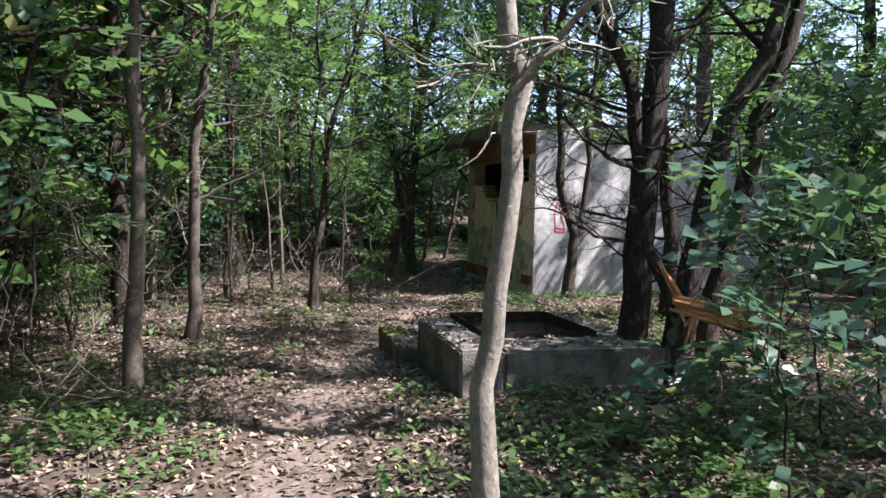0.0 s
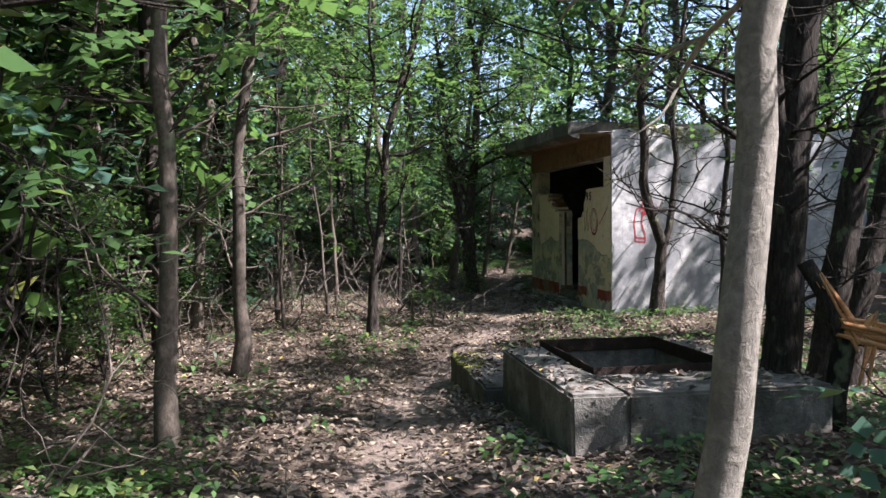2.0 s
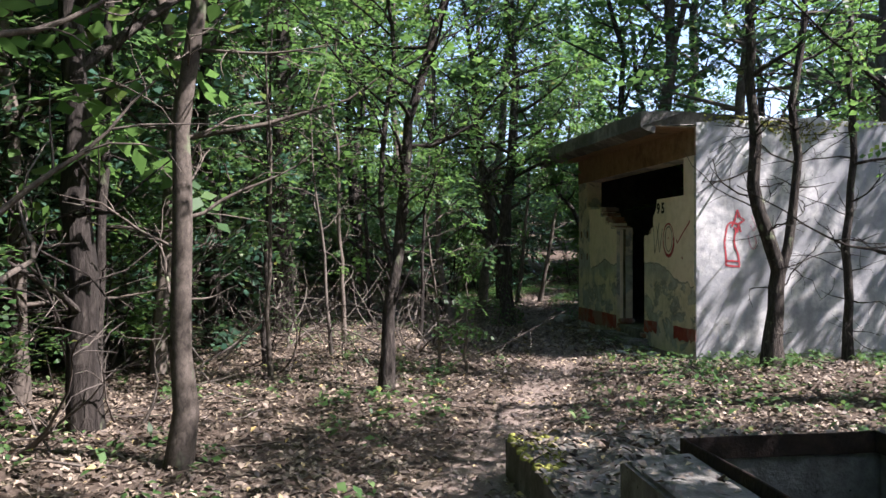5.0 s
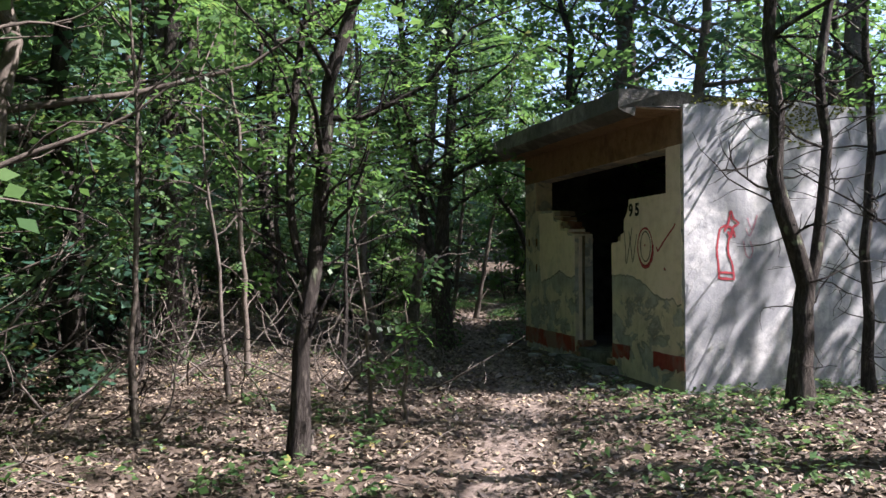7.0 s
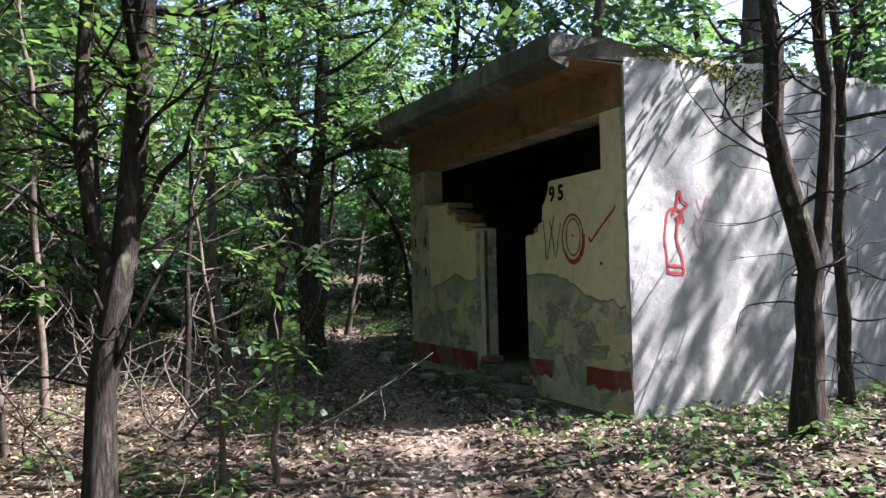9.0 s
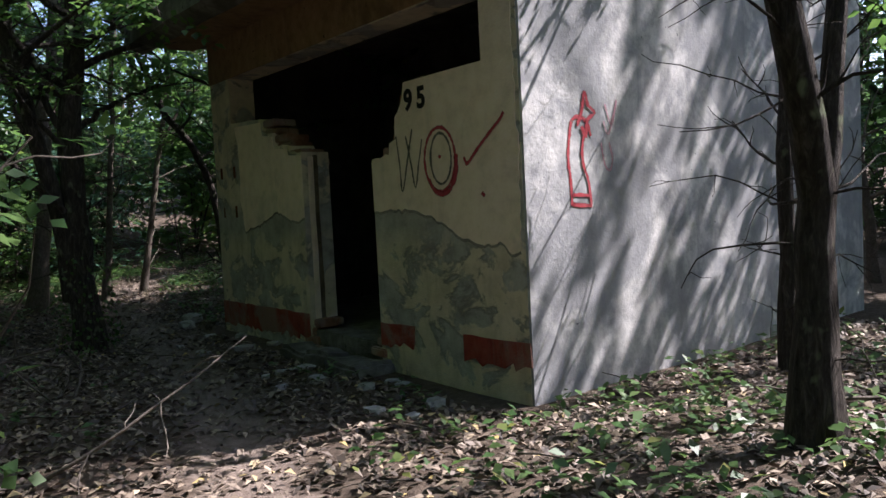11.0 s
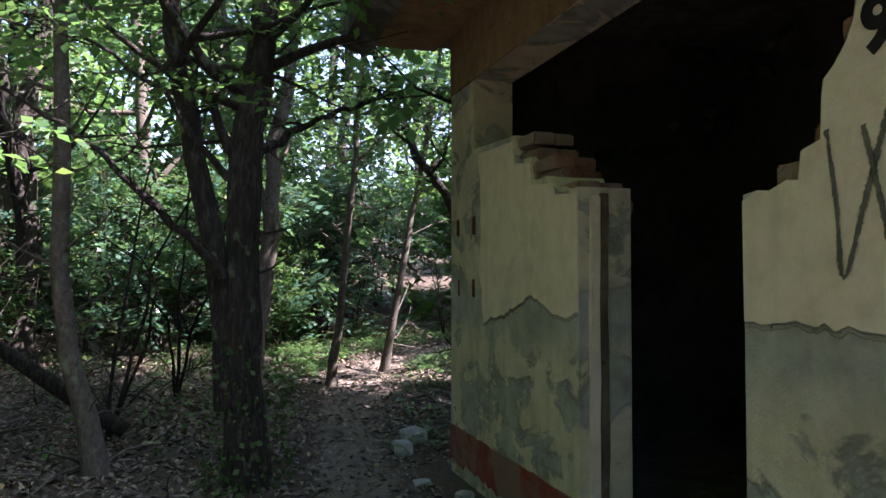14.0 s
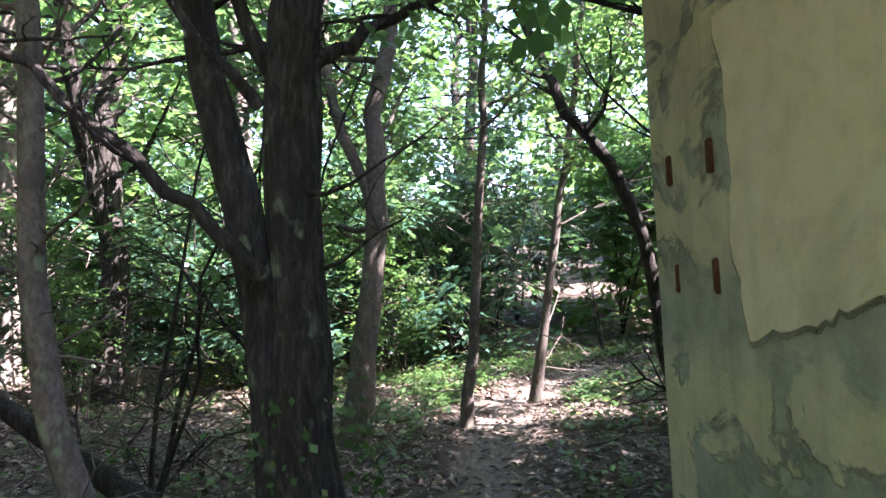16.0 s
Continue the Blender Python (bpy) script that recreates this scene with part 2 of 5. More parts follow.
def ragged(m, hold):
    """Lets a sprayed stroke thin out and speckle towards its edges."""
    t, b = m.node_tree, m.node_tree.nodes["Principled BSDF"]
    core = node(t, "ShaderNodeAttribute", attribute_name="core").outputs["Fac"]
    speck = node(t, "ShaderNodeMath", {0: noise_tex(t, place(t), 95, 4, 0.7), 1: noise_tex(t, place(t), 14, 3)}, operation="ADD").outputs[0]
    cover = node(t, "ShaderNodeMath", {0: core, 1: speck}, operation="ADD").outputs[0]
    t.links.new(mask(t, cover, 1.4 - hold, 1.75 - hold), b.inputs["Alpha"])


for spray, hold in ((SCAR_EDGE, 0.0), (REDSPRAY, 0.16), (PINKSPRAY, -0.05), (GREYSPRAY, 0.02)):
    ragged(spray, hold)


def backdrop_material():
    m, t, b = material("far_woods")
    v = place(t, (1, 1, 0.8))
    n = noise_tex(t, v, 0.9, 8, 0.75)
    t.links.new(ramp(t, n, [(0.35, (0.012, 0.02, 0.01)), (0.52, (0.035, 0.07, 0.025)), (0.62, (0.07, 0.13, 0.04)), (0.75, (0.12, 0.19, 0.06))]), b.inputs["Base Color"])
    b.inputs["Roughness"].default_value = 0.9
    return m


FAR = backdrop_material()


# ---------------------------------------------------------------- building blocks
def link(name, data, parent=None, label="", mats=()):
    ob = new(name, data)
    for m in mats:
        data.materials.append(m)
    if parent is not None:
        ob.parent = parent
    if label:
        ob["label"] = label
    return ob


def part(name, bm, mat, parent=None, label="", smooth=False):
    me = bpy.data.meshes.new(name)
    bm.to_mesh(me)
    bm.free()
    if smooth:
        me.polygons.foreach_set("use_smooth", [True] * len(me.polygons))
    return link(name, me, parent, label, (mat,))


def thing(name, label, category, at=(0, 0, 0), group="", kind=""):
    ob = new(name)
    ob.location = at
    ob.empty_display_size = 0.1
    return tagged(ob, label, category, group, kind)


def box_bm(x0, x1, y0, y1, z0, z1, bevel=0.0, wob=0.0, seed=0, cuts=0):
    bm = bmesh.new()
    bmesh.ops.create_cube(bm, size=1)
    for v in bm.verts:
        v.co = Vector(((x0 + x1) / 2 + v.co.x * (x1 - x0), (y0 + y1) / 2 + v.co.y * (y1 - y0), (z0 + z1) / 2 + v.co.z * (z1 - z0)))
    if cuts:
        bmesh.ops.subdivide_edges(bm, edges=bm.edges[:], cuts=cuts, use_grid_fill=True)
    if bevel:
        bmesh.ops.bevel(bm, geom=bm.edges[:] if not cuts else [e for e in bm.edges if len(e.link_faces) == 2 and e.calc_face_angle() > 0.5], offset=bevel, segments=2, affect="EDGES")
    if wob:
        for v in bm.verts:
            v.co += wob * noise.noise_vector(v.co * 3.1 + Vector((seed, 0, 0)))
    return bm


def rough_line(points, step, amount, seed):
    """A polyline cut into short steps and shaken, closed by its caller."""
    out = []
    rng = random.Random(seed)
    for (a, b), (c, d) in zip(points, points[1:]):
        n = max(1, int(math.hypot(c - a, d - b) / step))
        for i in range(n):
            k = i / n
            j = amount if i else amount * 0.4
            out.append((a + (c - a) * k + rng.uniform(-j, j), b + (d - b) * k + rng.uniform(-j, j)))
    out.append(points[-1])
    return out


def slab_yz(outline, x0, x1):
    """A flat shape in y and z, thick from x0 to x1."""
    bm = bmesh.new()
    f = bm.faces.new([bm.verts.new((x0, y, z)) for y, z in outline])
    r = bmesh.ops.extrude_face_region(bm, geom=[f])
    for v in r["geom"]:
        if isinstance(v, bmesh.types.BMVert):
            v.co.x = x1
    bmesh.ops.triangulate(bm, faces=[g for g in bm.faces if len(g.verts) > 4])
    bmesh.ops.recalc_face_normals(bm, faces=bm.faces[:])
    return bm


def stroke_mesh(name, pts, width, mat, to_world, seed=0):
    """One hand-sprayed line of even width, lying 4 mm off its wall."""
    rng = random.Random(seed)
    bm = bmesh.new()
    core = bm.verts.layers.float.new("core")
    fine = []
    for i in range(len(pts) - 1):
        p0, p1, p2, p3 = pts[max(i - 1, 0)], pts[i], pts[i + 1], pts[min(i + 2, len(pts) - 1)]
        for k in range(6):
            u = k / 6
            fine.append(tuple(0.5 * (2 * p1[j] + (p2[j] - p0[j]) * u + (2 * p0[j] - 5 * p1[j] + 4 * p2[j] - p3[j]) * u * u + (3 * p1[j] - p0[j] - 3 * p2[j] + p3[j]) * u ** 3) for j in (0, 1)))
    fine.append(pts[-1])
    rows = []
    for i, (a, b) in enumerate(fine):
        c, d = fine[min(i + 1, len(fine) - 1)]
        e, f = fine[max(i - 1, 0)]
        dx, dy = c - e, d - f
        ln = math.hypot(dx, dy) or 1
        w = width * 0.5 * rng.uniform(0.8, 1.15)
        lift = to_world(0, 0, 1) * (0.0008 * i / len(fine) + 0.0007 * seed)
        rows.append([bm.verts.new(to_world(a - dy / ln * w * k, b + dx / ln * w * k) + lift) for k in (-1, 0, 1)])
    for row in rows:
        row[1][core] = 1.0
    for p, q in zip(rows, rows[1:]):
        for k in (0, 1):
            bm.faces.new((p[k], p[k + 1], q[k + 1], q[k]))
    return part(name, bm, mat)


class Geo:
    """Collects tubes and leaves for one mesh."""

    def __init__(self):
        self.v, self.f, self.n = [], [], 0

    def tube(self, pts, radii, sides=6, cap=True, lump=0.0):
        pts = [Vector(p) for p in pts]
        k = len(pts)
        ref = Vector((0.31, 0.95, 0.05))
        for i, p in enumerate(pts):
            d = (pts[min(i + 1, k - 1)] - pts[max(i - 1, 0)])
            d = d.normalized() if d.length > 1e-6 else Vector((0, 0, 1))
            if abs(d.dot(ref)) > 0.95:
                ref = Vector((0.9, -0.2, 0.4))
            u = d.cross(ref).normalized()
            w = d.cross(u)
            for s in range(sides):
                a = 2 * math.pi * s / sides
                r = radii[i]
                if lump:
                    q = p + (u * math.cos(a) + w * math.sin(a)) * r
                    r *= 1 + lump * noise.noise(q * 5.0) + lump * 0.5 * noise.noise(q * 17.0)
                self.v.append(p + (u * math.cos(a) + w * math.sin(a)) * r)
        for i in range(k - 1):
            for s in range(sides):
                a, b = self.n + i * sides + s, self.n + i * sides + (s + 1) % sides
                self.f.append((a, b, b + sides, a + sides))
        if cap:
            self.f.append(tuple(self.n + (k - 1) * sides + s for s in range(sides)))
        self.n += k * sides

    def mesh(self, name):
        me = bpy.data.meshes.new(name)
        me.from_pydata([tuple(v) for v in self.v], [], self.f)
        me.polygons.foreach_set("use_smooth", [True] * len(me.polygons))
        return me


def leaf_mesh(name, sprigs, rng, leaflets=7, length=0.075, width=0.026, spread=0.28, droop=0.25):
    """Leaves on sprigs, each a place and a way: pairs of pointed leaflets along a thin stalk, each folded along its midrib."""
    p = np.array([tuple(s[0]) for s in sprigs])
    d = np.array([tuple(s[1]) for s in sprigs])
    d /= np.linalg.norm(d, axis=1)[:, None] + 1e-9
    n = len(p)
    up = np.tile([0.0, 0.0, 1.0], (n, 1)) + rng.normal(0, 0.35, (n, 3))
    side = np.cross(d, up)
    side /= np.linalg.norm(side, axis=1)[:, None] + 1e-9
    nor = np.cross(side, d)
    size = rng.uniform(0.7, 1.25, n)[:, None]
    verts = []
    for i in range(leaflets):
        k = (i // 2 + 1) / (leaflets // 2 + 1)
        s = 1 if i % 2 else -1
        last = i == leaflets - 1
        base = p + d * spread * k * size + nor * (-droop * spread * k * k) * size
        way = d * 1.0 if last else side * s * 0.9 + d * 0.45
        way = way + nor * rng.uniform(-0.45, 0.2, n)[:, None] + rng.normal(0, 0.12, (n, 3))
        way /= np.linalg.norm(way, axis=1)[:, None]
        ln = length * size * rng.uniform(0.75, 1.2, n)[:, None]
        across = np.cross(way, nor)
        across /= np.linalg.norm(across, axis=1)[:, None] + 1e-9
        wd = width * size * rng.uniform(0.8, 1.2, n)[:, None]
        lift = nor * wd * 0.25
        mid = base + way * ln * 0.45
        verts.append(np.stack([base, mid + across * wd + lift, base + way * ln, mid - across * wd + lift], 1))
    v = np.concatenate(verts, 0).reshape(-1, 3)
    return quads(name, v)


def quads(name, v):
    """A mesh of loose four-cornered leaves from an array of corners."""
    me = bpy.data.meshes.new(name)
    n = len(v) // 4
    me.vertices.add(4 * n)
    me.vertices.foreach_set("co", v.astype(np.float32).ravel())
    me.loops.add(4 * n)
    me.loops.foreach_set("vertex_index", np.arange(4 * n, dtype=np.int32))
    me.polygons.add(n)
    me.polygons.foreach_set("loop_start", np.arange(0, 4 * n, 4, dtype=np.int32))
    me.update(calc_edges=True)
    me.validate()
    return me


# ---------------------------------------------------------------- ground
def trodden(x, y):
    """How near a place is to the middle of the footpath, 1 on it and 0 off it."""
    line = [(-0.2, -12), (0.0, 0), (-0.1, 3), (0.35, 6), (0.75, 8.2), (1.7, 10.4), (2.6, 12.4), (3.3, 14.5), (3.85, 17.5), (4.2, 20), (4.9, 22.4), (6.4, 24), (9, 25), (16, 26.5)]
    best = 9.0
    for (a, b), (c, d) in zip(line, line[1:]):
        dx, dy = c - a, d - b
        k = min(1, max(0, ((x - a) * dx + (y - b) * dy) / (dx * dx + dy * dy)))
        best = min(best, math.hypot(x - a - k * dx, y - b - k * dy))
    return max(0.0, 1 - best / 0.62)


def bell(x, y, cx, cy, sx, sy):
    return math.exp(-((x - cx) / sx) ** 2 - ((y - cy) / sy) ** 2)


def ground_z(x, y):
    far = max(0.0, math.hypot(x - 2, y - 10) - 9)
    z = 0.05 * noise.noise(Vector((x * 0.7, y * 0.7, 0))) + 0.02 * noise.noise(Vector((x * 2.6, y * 2.6, 3)))
    z += 0.2 * bell(x, y, 2.6, 5.2, 1.7, 1.5) + 0.22 * bell(x, y, 5.2, 10.6, 1.6, 1.3) - 0.12 * bell(x, y, 0.7, 8.3, 0.6, 1.2) - 0.1 * bell(x, y, 1.3, 10.2, 1.4, 1.2)
    z += 0.02 * max(0.0, y - 17) + 0.10 * noise.noise(Vector((x * 0.12, y * 0.12, 7))) * min(1, far / 6) + 0.02 * far * (1 if x < 2 else 0.6)
    z -= 0.045 * trodden(x, y)
    z += min(2.2, 0.07 * max(0.0, y - 27 + 0.2 * x) ** 1.2)
    inside = max(0.0, min(1, (x - 4.3) / 0.3)) * max(0.0, min(1, (y - 12.5) / 0.3)) * max(0.0, min(1, (18.0 - y) / 0.4)) * max(0.0, min(1, (9.6 - x) / 0.4))
    pit = max(0.0, min(1, (x - 1.5) / 0.15, (2.83 - x) / 0.15, (y - 5.6) / 0.15, (7.27 - y) / 0.12))
    return z * (1 - inside) - 0.95 * pit


def build_ground():
    def axis(lo, hi, a, b, fine):
        out, p = [], a
        while p < b:
            out.append(p)
            p += fine
        step, q = fine, a
        while q > lo:
            step *= 1.25
            q -= step
            out.insert(0, q)
        step, q = fine, b
        while q < hi:
            out.append(q)
            step *= 1.25
            q += step
        out.append(q)
        return out
    xs, ys = axis(-900, 900, -5, 9, 0.14), axis(-900, 900, -1, 25, 0.14)
    verts = [(x, y, ground_z(x, y) if max(abs(x), abs(y)) < 70 else 0.6) for y in ys for x in xs]
    w = len(xs)
    faces = [(j * w + i, j * w + i + 1, (j + 1) * w + i + 1, (j + 1) * w + i) for j in range(len(ys) - 1) for i in range(w - 1)]
    me = bpy.data.meshes.new("ground")
    me.from_pydata(verts, [], faces)
    me.polygons.foreach_set("use_smooth", [True] * len(faces))
    at = me.attributes.new("trodden", "FLOAT_VECTOR", "POINT")
    vals = np.zeros((len(verts), 3), np.float32)
    vals[:, 0] = [max(0.0, 1 - 1.3 * (1 - trodden(x, y))) if abs(x) < 40 and abs(y) < 45 else 0 for x, y, z in verts]
    at.data.foreach_set("vector", vals.ravel())
    tagged(link("ground", me, mats=(SOIL,)), "brown woodland soil with a trodden dirt footpath", "ground", kind="structure")


build_ground()

# far woods all round, beyond the trees that stand singly
def build_backdrop():
    bm = bmesh.new()
    ring = []
    for i in range(96):
        a = 2 * math.pi * i / 96
        r = 62 + 3 * noise.noise(Vector((math.cos(a) * 4, math.sin(a) * 4, 0)))
        h = 9 + 4 * noise.noise(Vector((math.cos(a) * 9, math.sin(a) * 9, 5)))
        x, y = 2 + r * math.cos(a), 11 + r * math.sin(a)
        ring.append((bm.verts.new((x, y, -1)), bm.verts.new((x, y, h))))
    for (a, b), (c, d) in zip(ring, ring[1:] + ring[:1]):
        bm.faces.new((a, c, d, b))
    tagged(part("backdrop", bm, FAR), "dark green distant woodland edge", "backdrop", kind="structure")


build_backdrop()

# ---------------------------------------------------------------- the blockhouse
FX, SY = 4.54, 12.72          # front wall and side wall, outer faces
XE, YE, TOP = 9.2, 17.45, 3.0  # far ends and wall height
FLOOR = 0.2
RISE = 0.028                    # the roof climbs a little along the front


def build_house():
    house = thing("blockhouse", "small derelict flat-roofed plastered concrete blockhouse with a broken front", "building", (FX, SY, 0))

    def add(name, bm, mat, label="", smooth=False, parent=None):
        ob = part(name, bm, mat, None, label, smooth)
        ob.parent = parent or house
        if parent is None:
            ob.matrix_parent_inverse = Matrix.Translation(-Vector((FX, SY, 0)))
        return ob

    # front wall: one outline with the band window and the doorway broken into one
    right_break = rough_line([(14.35, 1.62), (14.12, 1.64), (14.1, 1.72), (14.03, 1.74), (14.02, 1.9), (13.94, 1.98), (13.9, 2.12)], 0.05, 0.012, 3)
    left_break = [(16.95, 2.2), (16.24, 2.16)] + rough_line([(16.22, 2.02), (16.0, 2.0), (15.98, 1.88), (15.72, 1.86), (15.7, 1.8), (15.47, 1.78)], 0.06, 0.01, 4)
    outline = [(SY + 0.02, -0.3), (14.35, -0.3)] + right_break + [(13.06, 2.12), (13.06, 2.61), (16.95, 2.66)] + left_break + [(15.47, -0.3), (YE, -0.3), (YE, TOP + RISE * (YE - SY)), (SY + 0.02, TOP)]
    front = add("front_wall", slab_yz(outline, FX, FX + 0.27), GREYCOAT, "grey undercoat plaster showing where the cream paint has come off")
    # cream coat above the scar line, on both sides of the doorway
    scar_r = rough_line([(14.345, 1.22), (14.1, 1.235), (13.8, 1.215), (13.6, 1.16), (13.45, 1.09), (13.3, 1.02), (13.1, 0.98), (12.95, 1.0), (12.84, 0.93), (12.77, 0.95)], 0.035, 0.012, 8)
    coat_r = scar_r + rough_line([(12.77, 1.0), (12.755, 1.6), (12.78, 2.2), (12.76, 2.98)], 0.05, 0.012, 14) + [(13.05, 2.985), (13.05, 2.13), (13.885, 2.13)] + [(y - 0.012, z) for y, z in right_break[::-1][1:-1]] + [(14.345, 1.6)]
    add("paint_coat", slab_yz(coat_r, FX - 0.007, FX + 0.002), CREAM, "cream paint coat ending in a ragged scar", parent=front)
    scar_l = rough_line([(15.475, 1.2), (15.62, 1.17), (15.8, 1.2), (16.0, 1.27), (16.2, 1.21), (16.45, 1.14), (16.62, 1.12), (16.75, 1.08)], 0.035, 0.012, 9)
    coat_l = scar_l + rough_line([(16.75, 1.08), (16.83, 1.4), (16.8, 1.8), (16.86, 2.15)], 0.06, 0.015, 5) + [(16.26, 2.13), (16.24, 2.0), (16.02, 1.97), (16.0, 1.85), (15.74, 1.83), (15.72, 1.77), (15.475, 1.75)]
    add("paint_coat", slab_yz(coat_l, FX - 0.007, FX + 0.002), CREAM, "cream paint coat ending in a ragged scar", parent=front)
    # crumbled rims of the coats
    for line, s in ((scar_r, 1), (scar_l, 2), (rough_line([(16.75, 1.08), (16.83, 1.4), (16.8, 1.8), (16.86, 2.15)], 0.06, 0.015, 5), 3)):
        rim = stroke_mesh("scar_edge", line, 0.03 if s < 3 else 0.02, SCAR_EDGE, lambda y, z, out=0: Vector((-1, 0, 0)) if out else Vector((FX - 0.003, y, z - 0.012)), s)
        rim.parent = front
    # red band along the foot
    for y0, y1, z1, s in ((15.5, 17.445, 0.33, 1), (13.9, 14.34, 0.37, 2), (12.725, 13.35, 0.38, 3)):
        low = rough_line([(y0, 0.13 if s == 1 else 0.24), (y1, 0.08 if s == 1 else 0.2)], 0.06, 0.035, s)
        add("red_band", slab_yz(low + rough_line([(y1, z1), (y0, z1 + 0.01)], 0.08, 0.006, s + 10), FX - 0.009, FX + 0.002), REDPAINT, "flaking dark red painted band", parent=front)
    # door reveal rebates
    add("door_reveal", box_bm(FX + 0.05, FX + 0.1, 15.45, 15.473, FLOOR, 1.74, 0.006, 0.008, 3, 8), CREAM, "weathered cream strip where the door frame sat", parent=front)
    # thin dark brown strip standing for the groove in the jamb
    add("door_reveal", box_bm(FX + 0.104, FX + 0.147, 15.455, 15.472, FLOOR, 1.75, 0.004, 0.014, 5, 8), GROOVE_BROWN, "dark brown strip for the groove where the door frame sat", parent=front)
    add("door_reveal", box_bm(FX + 0.15, FX + 0.26, 15.455, 15.474, FLOOR, 1.77, 0.006), GREYCOAT, parent=front)
    # bricks laid bare on the broken edges
    for y0, z0, ln, x0 in ((16.0, 2.075, 0.24, 0.015), (15.98, 1.985, 0.25, 0.03), (15.73, 1.905, 0.24, 0.0), (15.72, 1.835, 0.26, 0.03), (15.49, 1.745, 0.24, 0.01), (15.48, 1.66, 0.2, 0.06)):
        add("brick", box_bm(FX + x0, FX + x0 + 0.12, y0, y0 + ln, z0, z0 + 0.068, 0.008, 0.006, y0), BRICK, parent=front)
        add("brick", box_bm(FX + x0 + 0.13, FX + x0 + 0.25, y0 + 0.03, y0 + ln - 0.02, z0, z0 + 0.066, 0.008, 0.006, y0 + 2), BRICK, parent=front)
    for y0, z0, ln in ((14.1, 1.63, 0.22), (14.02, 1.72, 0.1), (13.98, 1.8, 0.1), (13.93, 1.9, 0.12), (13.9, 1.99, 0.12)):
        add("brick", box_bm(FX + 0.02, FX + 0.25, y0, y0 + ln * 0.6, z0, z0 + 0.066, 0.008, 0.006, y0), BRICK, parent=front)
    # crumbled footing at the door jamb
    for y0, z0, ln, x0 in ((15.3, 0.0, 0.25, -0.03), (15.36, 0.075, 0.24, -0.01), (15.42, 0.15, 0.2, 0.0), (15.34, 0.225, 0.13, 0.02), (14.28, 0.1, 0.2, -0.02), (14.3, 0.18, 0.12, 0.0)):
        add("brick", box_bm(FX + x0, FX + x0 + 0.24, y0, y0 + ln, z0, z0 + 0.068, 0.01, 0.008, y0 + z0), BRICK, parent=front)
    # rusted holes on the far pier
    for y, z in ((17.27, 1.7), (17.27, 1.29), (16.94, 1.7), (16.95, 1.29)):
        add("rust_hole", box_bm(FX - 0.011, FX + 0.02, y - 0.018, y + 0.018, z - 0.06, z + 0.06, 0.006, 0.012, z + 7 * y, 3), RUSTHOLE, "rusted iron stub in a broken socket", parent=front)
    # beam over the band window
    beam = box_bm(FX - 0.012, FX + 0.003, SY + 0.005, YE - 0.005, 2.62, 2.985, 0.004)
    for v in beam.verts:
        v.co.z += (RISE if v.co.z > 2.8 else 0.009) * (v.co.y - SY)
    add("lintel", beam, OCHRE, "ochre-brown painted concrete lintel", parent=front)
    # side wall with skirting of render thicker at the top
    wall = box_bm(FX + 0.006, XE, SY, SY + 0.26, -0.3, TOP + 0.115, 0.0, 0.0, 4, 40)
    for v in wall.verts:
        if v.co.z > TOP + 0.05:
            v.co.z += 0.05 * noise.noise(Vector((v.co.x * 2.2, v.co.y * 3, 1))) + 0.03 * noise.noise(Vector((v.co.x * 7, v.co.y * 8, 2))) - 0.09 * min(1, 0.15 / (v.co.x - FX + 0.01))
    side = add("side_wall", wall, WHITEWASH, "whitewashed render with grey weather stains and a ragged mossy top")
    add("back_wall", box_bm(XE - 0.25, XE, SY + 0.262, YE, -0.3, TOP + 0.04, 0), WHITEWASH)
    add("far_wall", box_bm(FX + 0.272, XE - 0.252, YE - 0.26, YE - 0.001, -0.3, TOP + 0.14, 0), WHITEWASH)
    # unseen partition, added and coloured dark to close off the unlit room
    add("inner_partition", box_bm(6.6, 6.75, SY + 0.262, YE - 0.262, FLOOR + 0.002, TOP + 0.135, 0), DARK_INSIDE)
    add("inner_floor", box_bm(FX + 0.02, XE - 0.252, SY + 0.262, YE - 0.262, -0.3, FLOOR, 0.01), CONCRETE)
    # linings added to keep the inside dark; shade is put into their colour
    add("inner_lining", box_bm(FX + 0.272, 6.598, SY + 0.262, SY + 0.27, FLOOR + 0.002, TOP + 0.135, 0), DARK_INSIDE)
    add("inner_lining", box_bm(FX + 0.274, 6.598, YE - 0.27, YE - 0.262, FLOOR + 0.002, TOP + 0.135, 0), DARK_INSIDE)
    # roof slab with a lip along the front
    prof = [(3.8, 3.15), (3.8, 2.96), (3.84, 2.93), (3.985, 2.885), (4.0, 2.975), (4.2, 2.985), (4.56, 3.002), (9.35, 3.002), (9.35, 3.13), (6, 3.16), (4.4, 3.18)]
    bm = bmesh.new()
    ys = [12.715 + (17.86 - 12.715) * i / 40 for i in range(41)]
    rows = []
    for i, y in enumerate(ys):
        rows.append([bm.verts.new((x + 0.02 * noise.noise(Vector((x * 2, y * 2.3, z * 3))) * (1 if x < 4.1 else 0), y if x < 4.57 else max(y, SY + 0.265 + 0.004 * i), z + RISE * (y - SY) + 0.03 * noise.noise(Vector((x * 1.5, y * 1.9, z))) * (1 if z > 3.05 else 0.25 if x < 4.1 else 0))) for x, z in prof])
    n = len(prof)
    for a, b in zip(rows, rows[1:]):
        for i in range(n):
            bm.faces.new((a[i], a[(i + 1) % n], b[(i + 1) % n], b[i]))
    bm.faces.new(rows[0])
    bm.faces.new(rows[-1][::-1])
